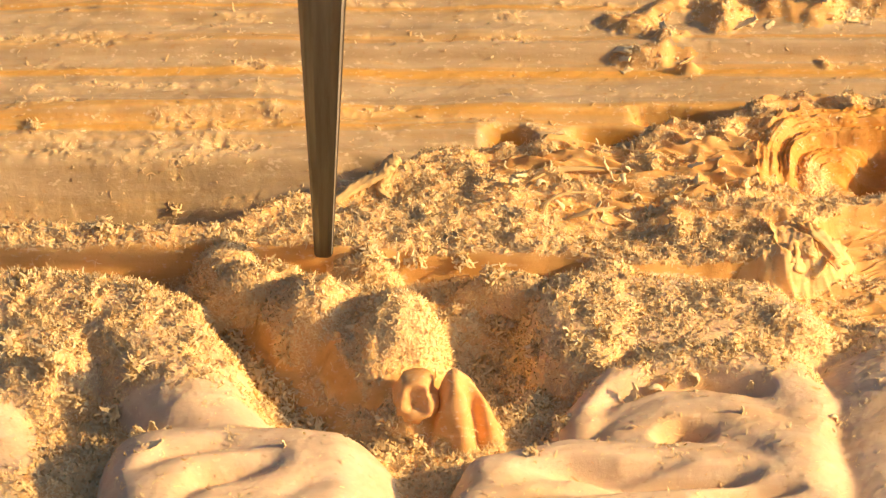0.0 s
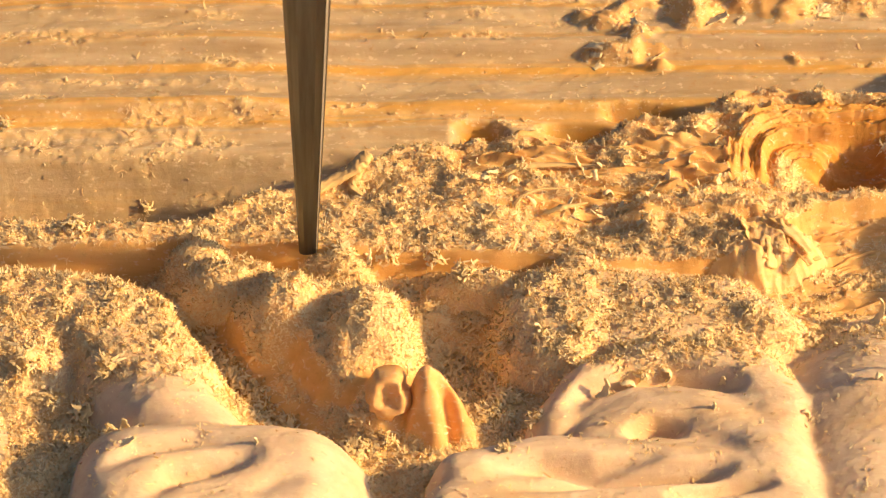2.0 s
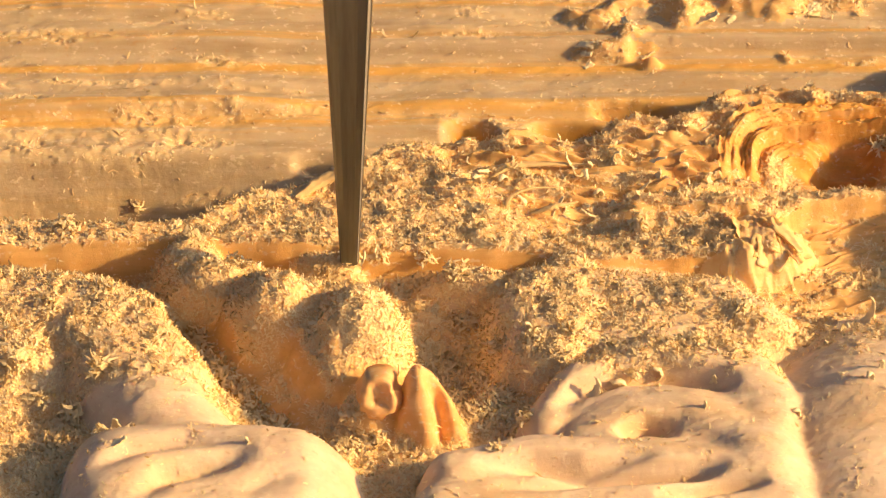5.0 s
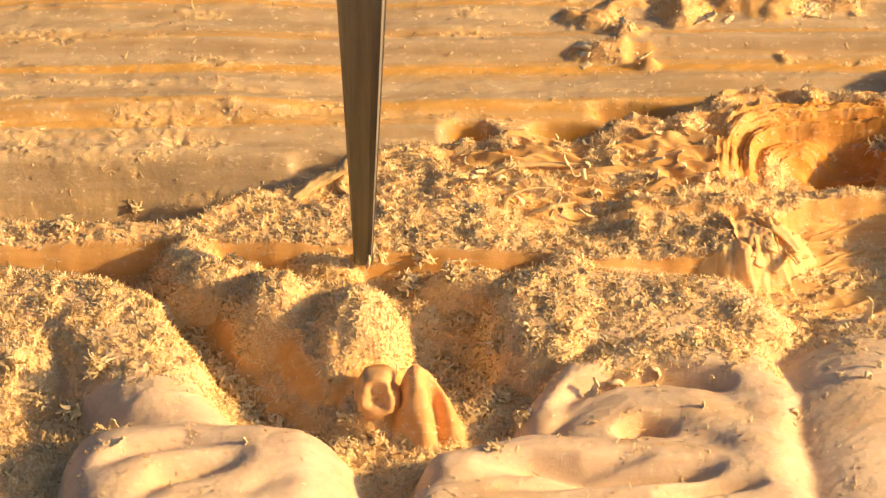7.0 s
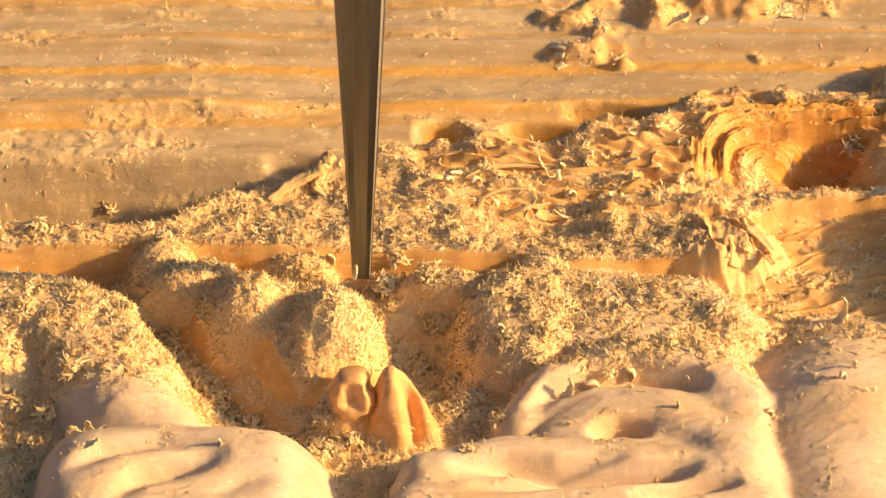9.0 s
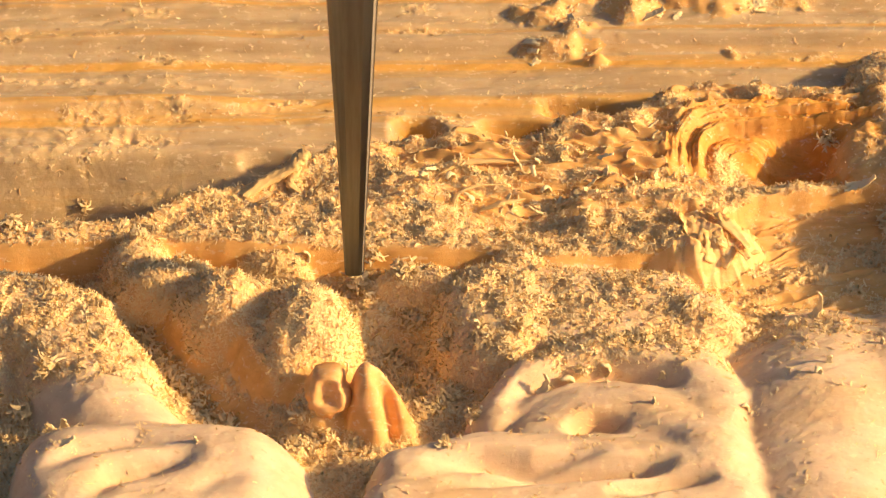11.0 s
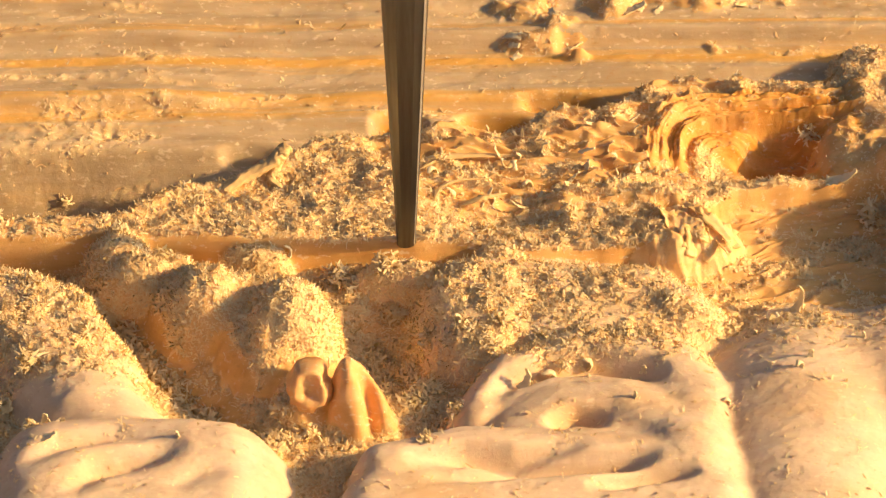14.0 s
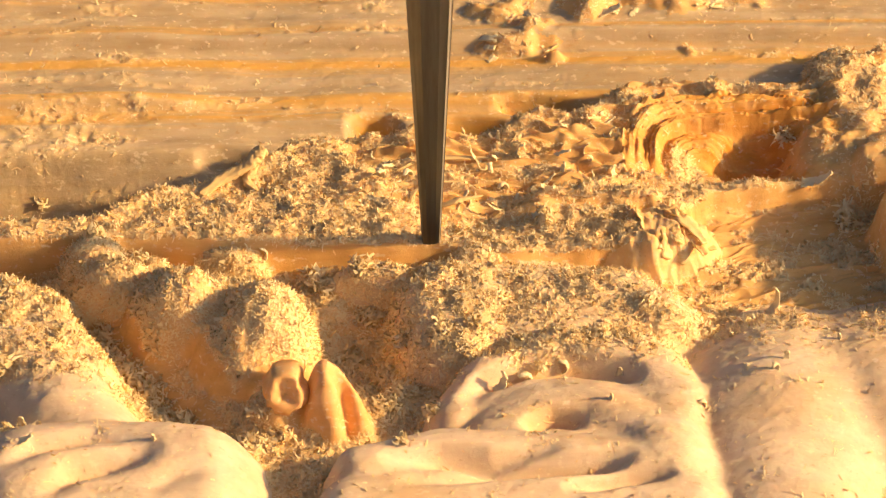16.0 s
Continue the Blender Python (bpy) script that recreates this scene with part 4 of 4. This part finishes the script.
strew([
    (-19.45, -18.43, 1.3, 0.7, 0.15, 80, 0.75, "upright pale flake on the carved lobe"),
    (-20.67, -18.82, 1.3, 0.8, 0.3, 140, 0.5, "bent pale flake on the carved lobe"),
    (-20.29, -21.73, 2.0, 0.8, 0.12, 5, 0.0, "flat pale flake lying on the front lobe"),
    (-10.59, -21.73, 0.9, 0.4, 0.3, 40, 0.4, "small curled flake on the front lobe"),
    (12.42, -15.53, 2.0, 0.8, 0.3, 35, 0.2, "curl of torn wood in the scroll's fold"),
    (14.57, -14.33, 2.2, 0.9, 0.55, 20, 0.3, "tight curl of torn wood in the scroll's fold"),
    (17.09, -13.47, 1.8, 0.8, 0.5, -10, 0.3, "tight curl of torn wood on the scroll"),
    (20.87, -14.33, 1.0, 0.5, 0.2, 70, 0.7, "upright flake at the scroll's hollow"),
    (19.88, -18.06, 0.8, 0.4, 0.3, 30, 0.4, "small flake on the scroll"),
    (7.19, 7.33, 1.8, 0.7, 0.5, 60, 0.6, "curled sliver at the crater's edge"),
    (12.93, 7.57, 2.2, 0.6, 0.6, 100, 0.6, "twisted sliver at the crater's edge"),
])
strew([
    (14.09, 6.08, 1.8, 0.6, 0.6, 30, 0.5, "twisted sliver in the crater"),
    (5.14, 6.48, 1.6, 0.9, 0.4, 70, 0.6, "stubby torn sliver on the ledge"),
    (7.46, 10.08, 1.2, 0.4, 0.2, 90, 0.9, "thin upright sliver by the rim"),
    (13.78, 10.75, 1.2, 0.3, 0.1, 80, 0.95, "hair-thin upright sliver by the rim"),
    (5.02, 12.34, 1.0, 0.3, 0.1, 70, 0.8, "hair-thin sliver standing on the rim"),
    (11.04, 12.74, 1.4, 0.5, 0.3, 20, 0.4, "small sliver lying on the rim"),
    (31.80, -7.22, 2.8, 0.7, 0.3, 25, 0.35, "branching curl between field and dome"),
    (30.31, -8.34, 1.8, 0.5, 0.4, 110, 0.6, "pale curl between field and dome"),
    (32.64, -6.56, 1.5, 0.4, 0.4, 80, 0.8, "pale upright curl between field and dome"),
    (31.23, -15.69, 1.5, 0.6, 0.5, 60, 0.5, "curled crumb on the broad dome"),
    (32.09, -14.67, 1.2, 0.5, 0.3, 80, 0.6, "bent crumb on the broad dome"),
])
strew([
    (26.30, -17.86, 1.1, 0.5, 0.5, 20, 0.5, "curled crumb in the groove by the dome"),
    (28.93, -10.20, 0.9, 0.4, 0.3, 70, 0.7, "small upright crumb on the broad dome"),
    (36.02, -11.97, 0.8, 0.4, 0.3, 40, 0.4, "small crumb on the broad dome"),
    (35.58, 6.07, 2.6, 1.2, 0.15, -10, 0.05, "flat pale chip lying in the scoop's mouth"),
    (-0.54, -12.37, 1.0, 0.14, 0.1, 70, 0.7, "single hair of wood by the beak"),
    (-5.53, -12.19, 1.2, 0.16, 0.1, 35, 0.4, "single splinter on the snout"),
    (8.39, -9.48, 1.2, 0.6, 0.4, 50, 0.6, "pale flake on the cheek slope"),
    (12.26, -9.84, 1.2, 0.5, 0.4, 110, 0.6, "pale flake on the cheek slope"),
    (-3.35, -0.41, 1.4, 0.7, 0.4, 30, 0.4, "pale curl on the ledge by the groove"),
    (28.95, 28.61, 3.0, 1.2, 0.4, 10, 0.3, "torn curl far back"),
])

# torn strips over the splintered half of the ledge
STRIPS = random.Random(21)
for k in range(30):
    x = STRIPS.uniform(3.0, 22.5)
    y = 1.5 + 0.12 * x + STRIPS.uniform(0.0, 8.5)
    shaving(x, y, STRIPS.uniform(0.8, 2.0), STRIPS.uniform(0.25, 0.6), STRIPS.uniform(-0.1, 0.45), STRIPS.choice((0, 180)) + STRIPS.uniform(-50, 50), 400 + k, "ragged torn strip of wood on the splintered ledge", STRIPS.uniform(0.05, 0.5), group="torn strips on the ledge", taper=STRIPS.uniform(0.4, 0.9), rag=0.4, rx=STRIPS.uniform(-40, 40))

# folded splinters heaped at the end of the groove
torn_far = tagged(new("torn_shavings"), "bright torn shavings heaped far back on the plank", "splinters")
splinters = tagged(new("splintered_wood"), "heap of bright folded splinters at the groove's end", "splinters")
FAN = random.Random(8)
FANS = [(14.40, 23.55, 110, 0.1, 4, torn_far, 60), (17.01, 24.26, 80, 0.1, 5, torn_far, 60), (17.77, 26.97, 90, 0.1, 2, torn_far, 60), (21.49, 27.70, 60, 0.1, 2, torn_far, 60), (24.52, 27.70, 100, 0.1, 4, torn_far, 60), (30.18, 28.07, 30, 0.1, 4, torn_far, 60),
        (24.50, 1.68, -75, -0.1, 4, splinters, 25), (25.74, 2.26, -80, -0.1, 5, splinters, 25), (26.98, 2.36, -95, -0.1, 4, splinters, 25), (24.82, 0.35, -80, -0.2, 4, splinters, 25), (26.20, -0.30, -80, -0.2, 4, splinters, 25)]
for fx, fy, turn, lift, n, heaped, loose in FANS:
    for k in range(n):
        x, y = fx + FAN.uniform(-1.2, 1.2), fy + FAN.uniform(-1.2, 1.2)
        sheet_like = 1.7 if heaped is splinters else 1.0
        bm = ribbon(FAN.uniform(0.8, 1.9) * sheet_like, FAN.uniform(0.4, 0.9) * sheet_like, FAN.uniform(-0.12, 0.06), 0.10, 50 + k + int(abs(fx * 10)), lift * FAN.uniform(-0.5, 2.0), 0.15, FAN.uniform(0.2, 0.6), FAN.uniform(-0.3, 0.3))
        bmesh.ops.transform(bm, verts=bm.verts, matrix=pose(x * MM, y * MM, (height(x, y) - 0.1) * MM, FAN.uniform(-50, -5) if heaped is splinters else FAN.uniform(-30, 30), 0, turn + FAN.uniform(-loose, loose)))
        part("splinter", bm, LIT_WOOD if heaped is splinters else CURL, heaped)

# dust that the tool pushes along, and one curl that drops in front
PUSHED = [
    (clump(-5.16, -0.33, 1.1, 90, 301, "loose sawdust pushed aside by the tool", 0.8), (-5.16, -0.33), -0.5, (0.24, -1.60), -2.2, 4.6, 6.0),
    (clump(-1.96, 0.02, 1.0, 80, 302, "loose sawdust pushed down from the sawn wall", 0.7), (-1.96, 0.02), -1.0, (1.24, -2.29), -2.4, 7.8, 9.4),
    (clump(1.44, -0.11, 0.9, 70, 303, "loose sawdust swept off the sawn wall", 0.7), (1.44, -0.11), -1.0, (3.04, -1.91), -2.4, 11.4, 13.4),
]
fallen = shaving(-1.53, -5.04, 1.2, 0.6, 0.15, 80, 77, "pale curled shaving dropped on the lower lobe", 0.6)
FALL = [(0.0, (-3.34, -2.03), 0.3, 0), (9.3, (-1.54, -4.10), 0.4, 20), (9.9, (2.91, -12.44), 3.0, 60), (10.5, (5.78, -21.85), 0.5, 80), (16.0, (5.78, -21.85), 0.5, 80)]

motions()
